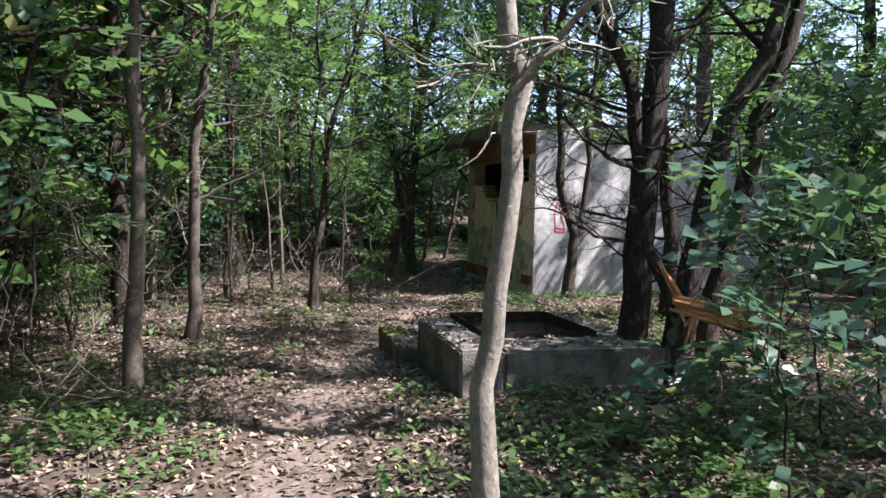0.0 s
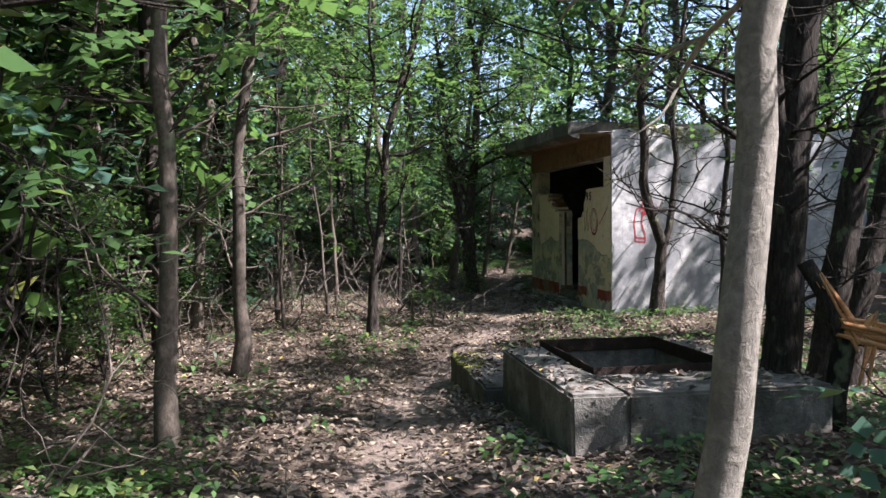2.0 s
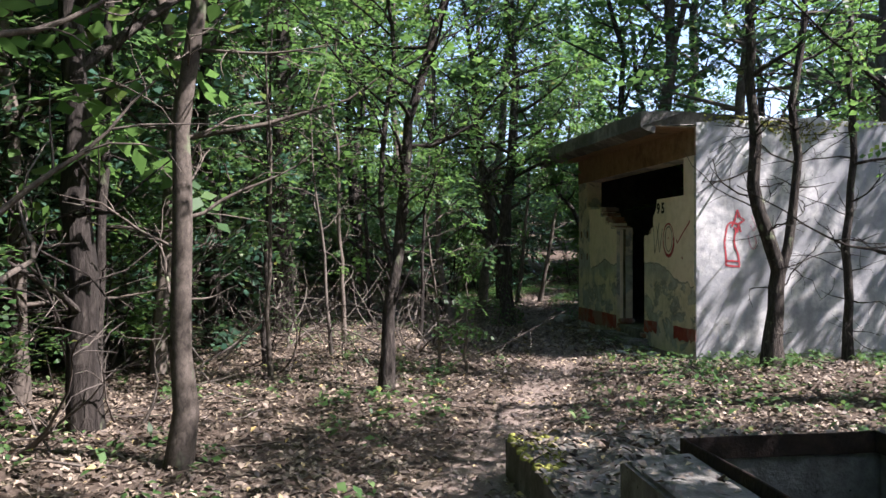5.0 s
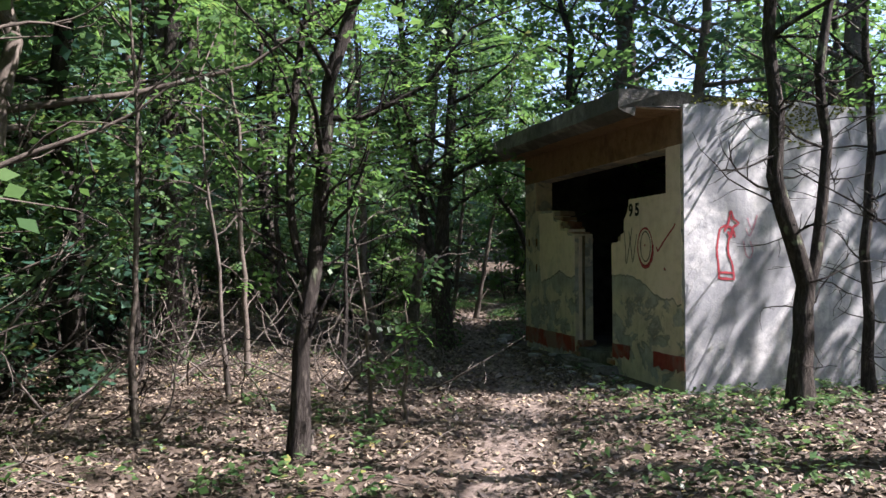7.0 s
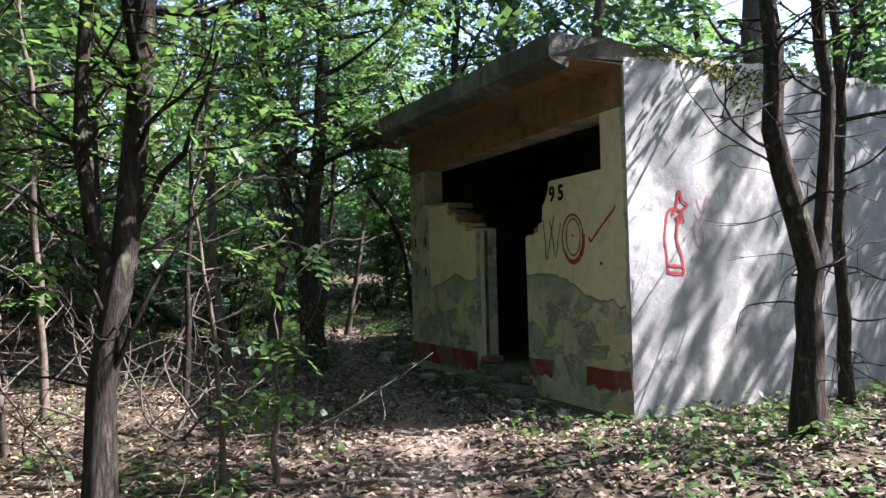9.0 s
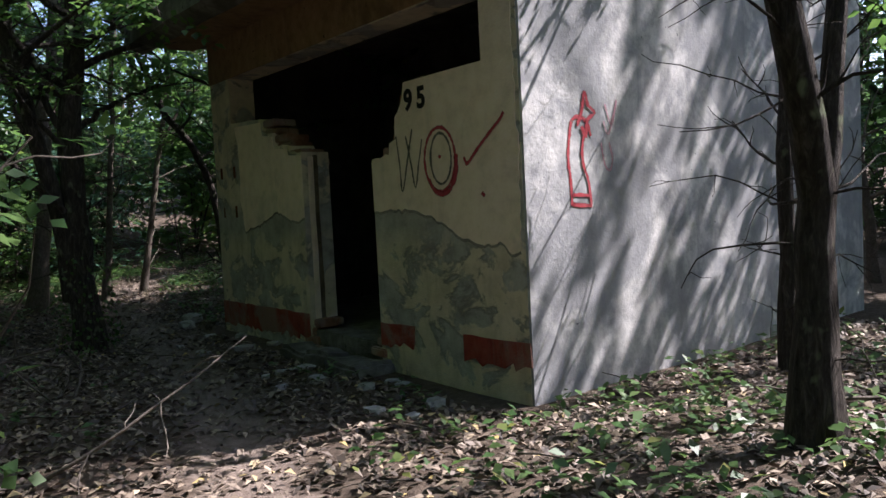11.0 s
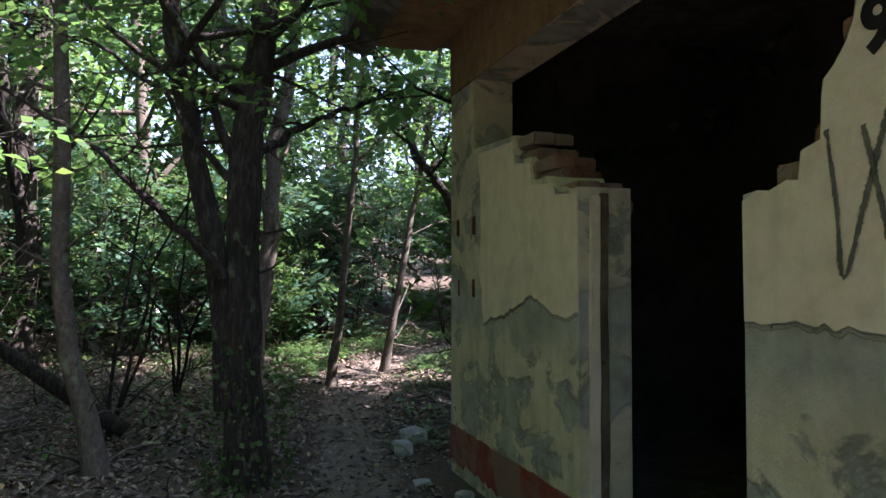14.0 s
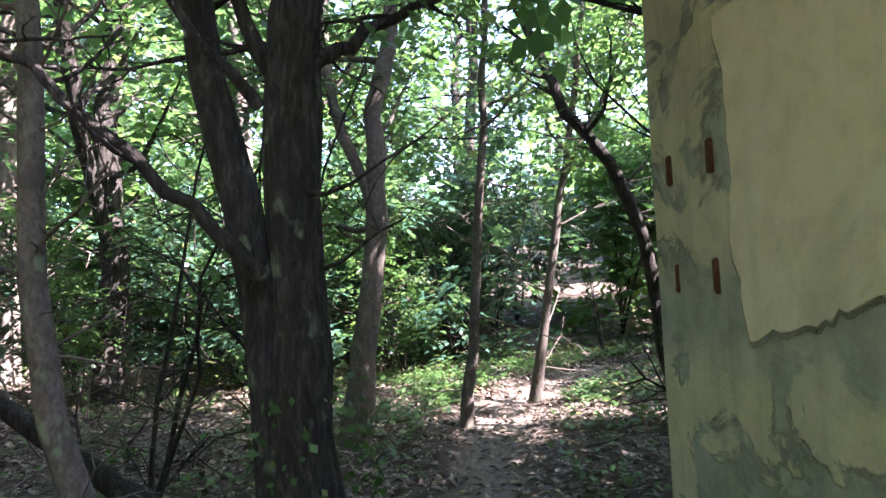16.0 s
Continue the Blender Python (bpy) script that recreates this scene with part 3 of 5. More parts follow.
    bmesh.ops.recalc_face_normals(bm, faces=bm.faces[:])
    roof = add("roof", bm, CONCRETE, "weathered concrete slab with a front lip")
    under = box_bm(4.0, FX - 0.013, SY + 0.005, 17.84, 2.965, 2.983, 0.0)
    for v in under.verts:
        v.co.z += RISE * (v.co.y - SY)
    add("soffit", under, OCHRE, "ochre-brown stained underside of the slab", parent=roof)
    # moss and soil along the roof edge over the side wall
    g = Geo()
    rr = random.Random(5)
    for i in range(900):
        x = rr.gauss(5.75, 0.45) if i % 3 else rr.uniform(4.65, 9.0)
        if x < 4.62 or x > 9.1:
            continue
        hang = 0.42 * math.exp(-((x - 5.95) / 0.3) ** 2) + 0.1
        z = TOP + 0.13 - hang * rr.random() ** 1.7
        r = rr.uniform(0.006, 0.022)
        c = Vector((x, SY - 0.004 + rr.uniform(-0.004, 0.008) + (rr.uniform(0, 0.2) if z > TOP + 0.08 else 0), z))
        g.tube([c + Vector((0, 0, -r * 0.6)), c, c + Vector((0, 0, r * 0.5))], [r * 0.7, r, r * 0.4], 5, True, 0.3)
    ob = link("moss", g.mesh("moss"), None, "yellow-green moss cushions", (MOSS,))
    ob.parent = roof
    ob["kind"] = "stuff"
    return house


build_house()
# stone step before the doorway and rubble on it
doorstep = thing("doorstep", "cracked concrete doorstep strewn with rubble", "doorstep", (4.38, 14.9, 0))
for k, (y0, y1, drop) in enumerate(((14.2, 14.71, 0.015), (14.718, 15.12, 0.0), (15.13, 15.6, 0.03))):
    ob = part("slab", box_bm(4.2 + 0.03 * k, 4.535, y0, y1, -0.2, 0.1 - drop, 0.03, 0.05, 2, 6), CONCRETE, doorstep)
    ob.matrix_parent_inverse = Matrix.Translation((-4.38, -14.9, 0))


# writing and figures sprayed on the walls
def on_front(y, z, out=0):
    """A place just off the front wall, or the way out of it."""
    return Vector((-1, 0, 0)) if out else Vector((FX - 0.011, y, z))


def on_side(x, z, out=0):
    return Vector((0, -1, 0)) if out else Vector((x, SY - 0.003, z))


def ring(cy, cz, ry, rz, n=16, start=0.0):
    return [(cy + ry * math.cos(start + 2 * math.pi * i / n), cz + rz * math.sin(start + 2 * math.pi * i / n)) for i in range(n + 1)]


def graffiti(name, label, strokes):
    root = thing(name, label, "graffiti", (strokes[0][1][0][0], 0, 0) if False else (0, 0, 0))
    for i, (mat, pts, w, wall) in enumerate(strokes):
        ob = stroke_mesh("stroke", pts, w, mat, wall, i)
        ob.parent = root
    return root


graffiti("sprayed_letters", "thin black sprayed letters W and O on the cream wall", [
    (GREYSPRAY, [(14.0, 1.76), (13.97, 1.55), (13.95, 1.36), (13.88, 1.55), (13.8, 1.79)], 0.034, on_front),
    (GREYSPRAY, [(13.88, 1.75), (13.83, 1.55), (13.79, 1.38), (13.74, 1.54), (13.69, 1.71)], 0.034, on_front),
    (GREYSPRAY, ring(13.49, 1.56, 0.11, 0.17, 16, 1.9), 0.036, on_front)])
graffiti("sprayed_ring", "red sprayed ring, dot and tick on the cream wall", [
    (REDSPRAY, ring(13.505, 1.555, 0.165, 0.215, 16, 0.4), 0.036, on_front),
    (REDSPRAY, ring(13.49, 1.545, 0.165, 0.225, 14, 3.0)[:7], 0.055, on_front),
    (REDSPRAY, [(13.51, 1.565), (13.5, 1.575), (13.49, 1.565)], 0.036, on_front),
    (REDSPRAY, [(13.25, 1.55), (13.235, 1.52), (13.21, 1.51), (13.1, 1.6), (12.98, 1.69), (12.9, 1.745), (12.86, 1.79)], 0.036, on_front),
    (REDSPRAY, [(13.09, 1.315), (13.075, 1.3), (13.065, 1.31)], 0.05, on_front)])
graffiti("sprayed_figure", "red sprayed bent outline on the whitewashed wall", [
    (REDSPRAY, [(4.95, 1.2), (4.945, 1.35), (4.93, 1.5), (4.95, 1.65), (4.98, 1.74), (5.05, 1.76), (5.12, 1.72), (5.15, 1.64)], 0.039, on_side),
    (REDSPRAY, [(4.955, 1.21), (5.05, 1.2), (5.14, 1.195)], 0.044, on_side),
    (REDSPRAY, [(4.96, 1.27), (5.05, 1.265), (5.12, 1.26)], 0.039, on_side),
    (REDSPRAY, [(5.13, 1.2), (5.11, 1.35), (5.07, 1.45), (5.06, 1.55), (5.08, 1.64)], 0.039, on_side),
    (REDSPRAY, [(5.02, 1.7), (5.07, 1.8), (5.1, 1.92), (5.13, 1.84), (5.19, 1.79), (5.12, 1.74), (5.1, 1.64), (5.06, 1.7)], 0.044, on_side)])
graffiti("faded_scribble", "faded pink sprayed scribble on the whitewashed wall", [
    (PINKSPRAY, [(5.25, 1.6), (5.28, 1.46), (5.33, 1.42), (5.36, 1.5), (5.33, 1.6)], 0.039, on_side),
    (PINKSPRAY, [(5.3, 1.85), (5.36, 1.72), (5.42, 1.88), (5.33, 1.66), (5.28, 1.74)], 0.039, on_side)])


def digits(text, y, z, size):
    """Stencilled figures on the front wall."""
    cu = bpy.data.curves.new("figures", "FONT")
    cu.body, cu.size, cu.extrude, cu.space_character, cu.offset = text, size, 0.001, 1.5, 0.008
    ob = new("stencilled_number", cu)
    ob.matrix_world = Matrix.Translation((FX - 0.011, y, z)) @ Euler((radians(90), 0, radians(-90))).to_matrix().to_4x4()
    cu.materials.append(BLACKPAINT)
    tagged(ob, "black stencilled number 95 on the cream wall", "number")


digits("95", 13.88, 1.93, 0.2)


# ---------------------------------------------------------------- the concrete pit by the path
def build_pit():
    pit = thing("inspection_pit", "low weathered concrete pit with a rusty steel frame on top", "pit", (1.31, 5.28, 0))

    def add(name, bm, mat, label=""):
        ob = part(name, bm, mat, None, label)
        ob.parent = pit
        ob.matrix_parent_inverse = Matrix.Translation(-Vector((1.31, 5.28, 0)))
        return ob
    T = 0.48
    add("kerb", box_bm(1.31, 1.66, 5.28, 7.0, -0.9, T, 0.018, 0.012, 1, 6), CONCRETE, "cracked concrete kerb with fallen leaves")
    add("kerb", box_bm(1.662, 3.0, 5.281, 5.86, -0.9, T - 0.004, 0.018, 0.012, 2, 6), CONCRETE)
    add("kerb", box_bm(1.662, 3.0, 7.12, 7.3, -0.9, T - 0.03, 0.018, 0.012, 3, 6), CONCRETE)
    add("kerb", box_bm(2.67, 3.001, 5.862, 7.118, -0.9, T - 0.002, 0.018, 0.012, 4, 6), CONCRETE)
    add("pit_floor", box_bm(1.66, 2.67, 5.86, 7.12, -0.9, -0.4, 0.0, 0.02, 6, 4), CONCRETE, "dirty pit bottom strewn with leaves")
    for x0, x1, y0, y1 in ((1.66, 1.672, 5.86, 7.12), (2.655, 2.668, 5.86, 7.12), (1.672, 2.655, 5.86, 5.872), (1.672, 2.655, 7.1, 7.112)):
        add("frame_rail", box_bm(x0, x1, y0, y1, T - 0.06, T + 0.045, 0.003, 0.006, x0, 3), RUST, "rusted upright steel angle")
    return pit


build_pit()
tagged(part("step_slab", box_bm(1.17, 2.8, 7.02, 8.68, -0.45, 0.17, 0.02, 0.015, 9, 6), CONCRETE), "mossy concrete step slab beside the pit", "slab")


# ---------------------------------------------------------------- trees
def grow(start, way, length, r0, r1, n, rng, wiggle=0.12, lift=0.0):
    """A wandering limb: its points and radii."""
    p, d = Vector(start), Vector(way).normalized()
    pts, rad = [p.copy()], [r0]
    for i in range(n):
        d = (d + Vector((rng.gauss(0, wiggle), rng.gauss(0, wiggle), rng.gauss(0, wiggle) + lift))).normalized()
        p = p + d * (length / n)
        pts.append(p.copy())
        rad.append(r0 + (r1 - r0) * (i + 1) / n)
    return pts, rad


def limb_set(geo, stems, rng, sprigs, branches, reach, bare, sub=5, twig_n=3, leaf_from=0.35, up=0.35, sides=5, low=None, dens=1.0, twigs=True, coarse=False):
    """Side branches with twigs on the given stems. low: below this share of the stem branches are short, dead and bare."""
    for pts, rad in stems:
        k = len(pts) - 1
        for b in range(branches):
            u = bare + (1 - bare) * ((b + rng.random()) / branches)
            i = min(k - 1, int(u * k))
            p = pts[i].lerp(pts[i + 1], u * k - i)
            a = rng.uniform(0, 2 * math.pi)
            dead = low is not None and u < low
            ln = reach * rng.uniform(0.5, 1.1) * (1.1 - 0.6 * u) * (0.45 if dead else 1)
            way = Vector((math.cos(a), math.sin(a), up + rng.uniform(-0.35, 0.4)))
            r = min(rad[i] * 0.5, 0.012 + 0.014 * ln) * (0.6 if dead else 1)
            bp, br = grow(p, way, ln, r, 0.004, 7, rng, 0.16, 0.05)
            geo.tube(bp[::2] + bp[-1:] if coarse else bp, br[::2] + br[-1:] if coarse else br, 4 if coarse else sides, False)
            for s in range(sub):
                v = 0.2 + 0.8 * (s + rng.random()) / sub
                j = min(6, int(v * 7))
                q = bp[j]
                w = (bp[min(j + 1, 7)] - bp[j - 1 if j else 0]).normalized() + Vector((rng.gauss(0, 0.7), rng.gauss(0, 0.7), rng.gauss(0, 0.45)))
                tl = ln * rng.uniform(0.25, 0.55)
                tp, trd = grow(q, w, tl, 0.006, 0.002, 2 if coarse else 4, rng, 0.22, 0.0)
                if twigs:
                    geo.tube(tp, trd, 3, False)
                if dead:
                    continue
                if v > leaf_from:
                    for m in range(int(twig_n * dens + rng.random())):
                        c = tp[rng.randint(1, len(tp) - 1)]
                        sprigs.append((c + Vector((rng.gauss(0, 0.05), rng.gauss(0, 0.05), rng.gauss(0, 0.05))), Vector((rng.gauss(0, 1), rng.gauss(0, 1), rng.gauss(-0.1, 0.35)))))


def make_tree(name, label, at, stems_spec, bark, leaf, rng_seed, branches=16, reach=1.8, bare=0.2, sub=5, twig_n=3, low=None, up=0.3, sides=9, extra=(), leaf_args=None, group="", dens=1.0, category="tree", twigs=True, coarse=False, snags=0):
    """A tree: stems given as polylines (relative to the base) with radii; extra: hand-placed limbs as (points, radius, leaves)."""
    rng = random.Random(rng_seed)
    nrng = np.random.default_rng(rng_seed)
    root = thing(name, label, category, at, group)
    g, sprigs, stems = Geo(), [], []
    for pts, radii in stems_spec:
        fine, fr = [], []
        for i in range(len(pts) - 1):
            a, b = Vector(pts[i]), Vector(pts[i + 1])
            steps = max(2, int((b - a).length / 0.3))
            for s in range(steps):
                u = s / steps
                wob = 0.012 if i or s else 0
                fine.append(a.lerp(b, u) + Vector((rng.gauss(0, wob), rng.gauss(0, wob), 0)))
                fr.append(radii[i] + (radii[i + 1] - radii[i]) * u)
        fine.append(Vector(pts[-1]))
        fr.append(radii[-1])
        if pts[0][2] <= 0.01:
            fine.insert(0, fine[0] - Vector((0, 0, 0.25)))
            fr.insert(0, fr[0] * 1.5)
            fr[1] *= 1.28
            if len(fr) > 2:
                fr[2] *= 1.06
        g.tube(fine, fr, sides, True, 0.16)
        stems.append((fine, fr))
    link("trunk", g.mesh("trunk"), root, "", (bark,))
    b = Geo()
    limb_set(b, stems, rng, sprigs, branches, reach, bare, sub, twig_n, 0.3, up, 5 if twigs else 3, low, dens, twigs, coarse)
    for k in range(snags):
        pts, rad = stems[rng.randrange(len(stems))]
        i = rng.randrange(2, max(3, int(len(pts) * 0.55)))
        a = rng.uniform(0, 6.28)
        sp, sr = grow(pts[i], (math.cos(a), math.sin(a), rng.uniform(-0.3, 0.7)), rng.uniform(0.15, 1.1), rng.uniform(0.005, 0.012), 0.002, 6, rng, 0.2, 0.0)
        b.tube(sp, sr, 4, False)
        for q in range(3):
            tp, tr = grow(sp[rng.randint(2, 5)], (rng.gauss(0, 1), rng.gauss(0, 1), rng.gauss(0, 0.6)), rng.uniform(0.1, 0.4), 0.004, 0.0015, 4, rng, 0.25, 0.0)
            b.tube(tp, tr, 3, False)
    for pts, r, leaves in extra:
        fine = []
        for i in range(len(pts) - 1):
            for s in range(4):
                fine.append(Vector(pts[i]).lerp(Vector(pts[i + 1]), s / 4) + Vector((rng.gauss(0, 0.012), rng.gauss(0, 0.012), rng.gauss(0, 0.012))))
        fine.append(Vector(pts[-1]))
        fr = [r + (0.004 - r) * (i / (len(fine) - 1)) ** 0.8 for i in range(len(fine))]
        b.tube(fine, fr, 6, False, 0.1)
        limb_set(b, [(fine, fr)], rng, sprigs if leaves else [], 7, 0.7, 0.2, 3, leaves, 0.2, 0.1)
    if b.n:
        link("branchwork", b.mesh("branchwork"), root, "", (bark,))["kind"] = "stuff"
    if sprigs:
        link("crown", leaf_mesh("crown", sprigs, nrng, **(leaf_args or {})), root, "", (leaf,))["kind"] = "stuff"
    return root


def stem(h, r, lean=(0, 0), bend=0.15, seed=0, n=6):
    rng = random.Random(seed)
    out, rad = [], []
    for i in range(n + 1):
        u = i / n
        out.append((lean[0] * u * h + (rng.gauss(0, bend) if i else 0) * u, lean[1] * u * h + (rng.gauss(0, bend) if i else 0) * u, h * u))
        rad.append(r * (1 - 0.82 * u ** 1.1))
    return out, rad


def base(x, y):
    return (x, y, ground_z(x, y))


def rel(pts, bx, by, bz=0.0):
    """Stem points given as (x, z) or (x, y, z) in the world, made relative to the base."""
    out = []
    for p in pts:
        x, y, z = p if len(p) == 3 else (p[0], by, p[1])
        out.append((x - bx, y - by, z - bz))
    return out


def key_tree(label, bx, by, stems, bark, leaf, seed, **kw):
    bz = ground_z(bx, by)
    spec = []
    for pts, rad in stems:
        q = rel(pts, bx, by, bz)
        if pts[0][-1] < 0.4 and abs(q[0][0]) < 0.3:
            q[0] = (q[0][0], q[0][1], 0.0)
        spec.append((q, rad))
    ex = [(rel(p, bx, by, bz), r, lv) for p, r, lv in kw.pop("extra", ())]
    kw.setdefault("snags", 14)
    return make_tree("tree", label, (bx, by, bz), spec, bark, leaf, seed, extra=ex, **kw)


# the slim pale tree that stands right beside the path
key_tree("slim smooth pale-barked tree with a forked top beside the footpath", 0.73, 2.62, [
    ([(0.73, 0.0), (0.73, 0.86), (0.77, 1.22), (0.8, 1.65), (0.81, 2.0), (0.77, 2.3), (0.7, 3.2), (0.75, 4.6), (0.6, 6.2)], [0.054, 0.046, 0.043, 0.042, 0.044, 0.039, 0.034, 0.026, 0.013])],
    BARK_PALE, LEAF, 11, snags=0, branches=12, reach=1.6, bare=0.45, twig_n=4,
    extra=[([(0.8, 2.6, 1.95), (0.86, 2.58, 2.06), (0.95, 2.56, 2.13), (1.02, 2.54, 2.24), (1.12, 2.5, 2.33), (1.5, 2.4, 2.7), (2.2, 2.3, 3.4)], 0.026, 0),
           ([(0.8, 2.6, 2.0), (0.7, 2.6, 2.04), (0.62, 2.62, 2.02)], 0.006, 0)])
# dark rough trees behind the pit, full of dead side branches
key_tree("dark rough-barked tree with many dead side branches beside the pit", 2.98, 5.75, [
    ([(2.92, 0.2), (2.96, 0.86), (3.0, 1.55), (3.06, 2.25), (3.1, 2.95), (3.12, 3.66), (3.2, 5.5), (3.0, 8.5)], [0.13, 0.125, 0.12, 0.115, 0.1, 0.09, 0.07, 0.03]),
    ([(3.04, 1.6), (2.86, 2.55), (2.63, 3.07), (2.34, 3.56), (1.8, 4.6), (1.5, 6.0)], [0.07, 0.06, 0.05, 0.045, 0.035, 0.02])],
    BARK_DARK, LEAF, 12, snags=34, branches=30, reach=2.4, bare=0.1, low=0.46, twig_n=4,
    extra=[([(3.06, 5.75, 1.87), (2.65, 5.75, 2.01), (2.36, 5.7, 2.19), (2.13, 5.7, 2.51)], 0.035, 0), ([(3.08, 5.75, 2.08), (3.47, 5.7, 2.13), (4.17, 5.6, 2.16), (5.08, 5.5, 2.37)], 0.035, 1),
           ([(3.07, 5.75, 2.67), (3.39, 5.75, 3.1), (3.67, 5.7, 3.59), (4.1, 5.6, 4.4)], 0.04, 1), ([(3.0, 5.75, 1.3), (2.5, 5.6, 1.35), (2.1, 5.5, 1.55), (1.7, 5.4, 1.6)], 0.02, 0),
           ([(3.0, 5.75, 1.5), (2.7, 5.9, 1.5), (2.2, 6.2, 1.7)], 0.018, 0), ([(3.06, 5.75, 2.3), (2.4, 6.0, 2.6), (1.7, 6.3, 2.75), (0.9, 6.6, 3.1)], 0.022, 0)])
key_tree("dark leaning tree with a torn-off limb beside the pit", 3.86, 6.6, [
    ([(3.86, 0.2), (3.99, 1.0), (4.13, 1.66), (4.33, 2.54), (4.72, 3.1), (4.86, 3.73), (5.1, 5.0), (5.3, 7.5)], [0.13, 0.12, 0.11, 0.105, 0.09, 0.085, 0.06, 0.025])],
    BARK_DARK, LEAF, 13, snags=34, branches=28, reach=2.4, bare=0.15, low=0.44, twig_n=4)
key_tree("dark leaning forest tree with drooping branches", 4.55, 7.2, [
    ([(4.55, 0.2), (4.63, 0.65), (4.92, 1.54), (5.12, 2.58), (5.45, 3.38), (5.62, 4.32), (5.8, 6.0), (6.0, 8.5)], [0.12, 0.11, 0.105, 0.1, 0.085, 0.075, 0.05, 0.02])],
    BARK_DARK, LEAF_COOL, 14, snags=34, branches=28, reach=2.4, bare=0.2, low=0.42, twig_n=4, extra=[([(5.09, 7.2, 2.58), (5.58, 7.2, 2.77), (6.51, 7.0, 3.11)], 0.035, 2)])


def build_log():
    """A limb torn off at knee height: long splintered slivers of orange wood that meet at a bend, and the bark left below."""
    root = thing("broken_limb", "freshly split orange wood of a torn limb beside dark trunks", "log", (3.11, 5.25, 0.8))
    r = random.Random(6)

    def slivers(name, a, b, wa, wb, count):
        a, b = Vector(a), Vector(b)
        side = (b - a).cross(Vector((0, 1, 0))).normalized()
        for k in range(count):
            u = (k / (count - 1) - 0.5) if count > 1 else 0
            p = a + side * u * wa + Vector((0, r.uniform(-0.02, 0.02), 0)) - (b - a) * r.uniform(0, 0.12)
            q = b + side * u * wb + Vector((0, r.uniform(-0.03, 0.03), 0)) + (b - a) * r.uniform(-0.25, 0.12)
            m = p.lerp(q, 0.5) + Vector((r.gauss(0, 0.006), r.gauss(0, 0.008), r.gauss(0, 0.006)))
            w = max(wa, wb) / count
            g = Geo()
            g.tube([p, p.lerp(m, 0.5), m, m.lerp(q, 0.6), q], [w * 0.7, w * 0.95, w * 0.9, w * 0.6, 0.003], 5, True, 0.5)
            link(name, g.mesh(name), root, "", (HEARTWOOD,))

    slivers("split_wood", (0.03, 0, -0.05), (-0.17, 0.1, 0.34), 0.1, 0.05, 6)
    slivers("split_wood", (-0.02, 0, 0.02), (0.66, -0.02, -0.14), 0.11, 0.15, 7)
    slivers("splinter", (0.06, 0, -0.02), (0.12, -0.03, 0.12), 0.06, 0.03, 3)
    slivers("splinter", (0.12, 0, -0.02), (0.02, -0.04, -0.3), 0.04, 0.03, 3)
    g = Geo()
    g.tube([(-0.18, 0.22, 0.42), (-0.12, 0.1, 0.2), (-0.03, 0.06, -0.05), (-0.06, 0.1, -0.4), (-0.08, 0.12, -0.75)], [0.05, 0.06, 0.07, 0.08, 0.09], 8, True, 0.5)
    g.tube([(0.0, 0.07, -0.04), (0.3, 0.07, -0.1), (0.62, 0.05, -0.2), (0.95, 0.0, -0.42)], [0.05, 0.055, 0.05, 0.03], 7, True, 0.4)
    link("bark", g.mesh("bark"), root, "dark loose bark", (BARK_DARK,))


build_log()

# trees left of the path
key_tree("grey-brown straight young tree with knots beside the footpath", -1.18, 6.45, [
    ([(-1.18, 0.02), (-1.16, 0.89), (-1.12, 1.72), (-1.18, 2.5), (-1.16, 3.17), (-1.1, 5.0), (-1.3, 8.5)], [0.072, 0.062, 0.06, 0.056, 0.051, 0.042, 0.013])],
    BARK_GREY, LEAF, 21, branches=30, reach=2.0, bare=0.12, low=0.4, twig_n=5,
    extra=[([(-1.2, 6.45, 0.85), (-1.5, 6.2, 1.25), (-1.62, 6.0, 1.7)], 0.016, 0)])
key_tree("grey-brown slender tree with short dead snags", -0.97, 8.8, [
    ([(-0.97, 0.01), (-0.94, 1.1), (-0.95, 1.9), (-0.9, 2.44), (-0.78, 3.6), (-0.6, 5.2), (-0.5, 9.0)], [0.078, 0.067, 0.061, 0.057, 0.05, 0.042, 0.013])],
    BARK_GREY, LEAF, 22, branches=34, reach=2.1, bare=0.12, low=0.38, twig_n=5)
key_tree("slender dark tree forking low above the leaf litter", 0.52, 11.4, [
    ([(0.52, 0.0), (0.56, 0.75), (0.64, 1.33), (0.71, 2.09), (0.77, 2.72), (0.94, 3.37), (1.3, 4.6), (1.6, 6.6)], [0.075, 0.068, 0.064, 0.055, 0.05, 0.045, 0.035, 0.012]),
    ([(0.6, 1.2), (0.5, 1.54), (0.48, 2.08), (0.51, 2.71), (0.6, 3.35), (0.5, 5.5)], [0.035, 0.032, 0.03, 0.027, 0.024, 0.01])],
    BARK_DARK, LEAF, 23, branches=24, reach=2.3, bare=0.12, low=0.34, twig_n=4, leaf_args={"length": 0.06, "width": 0.02},
    extra=[([(0.65, 11.4, 1.4), (0.9, 11.3, 1.8), (1.05, 11.2, 2.3), (1.2, 11.1, 2.9)], 0.02, 3)])
key_tree("ivy-clad dark forest tree", -0.95, 16.8, [([(-0.95, 0.0), (-0.97, 1.8), (-1.0, 3.3), (-0.95, 4.8), (-0.9, 9.5)], [0.19, 0.16, 0.15, 0.12, 0.03])], BARK_DARK, LEAF, 24, branches=26, reach=2.0, bare=0.1, low=0.25, twig_n=4)
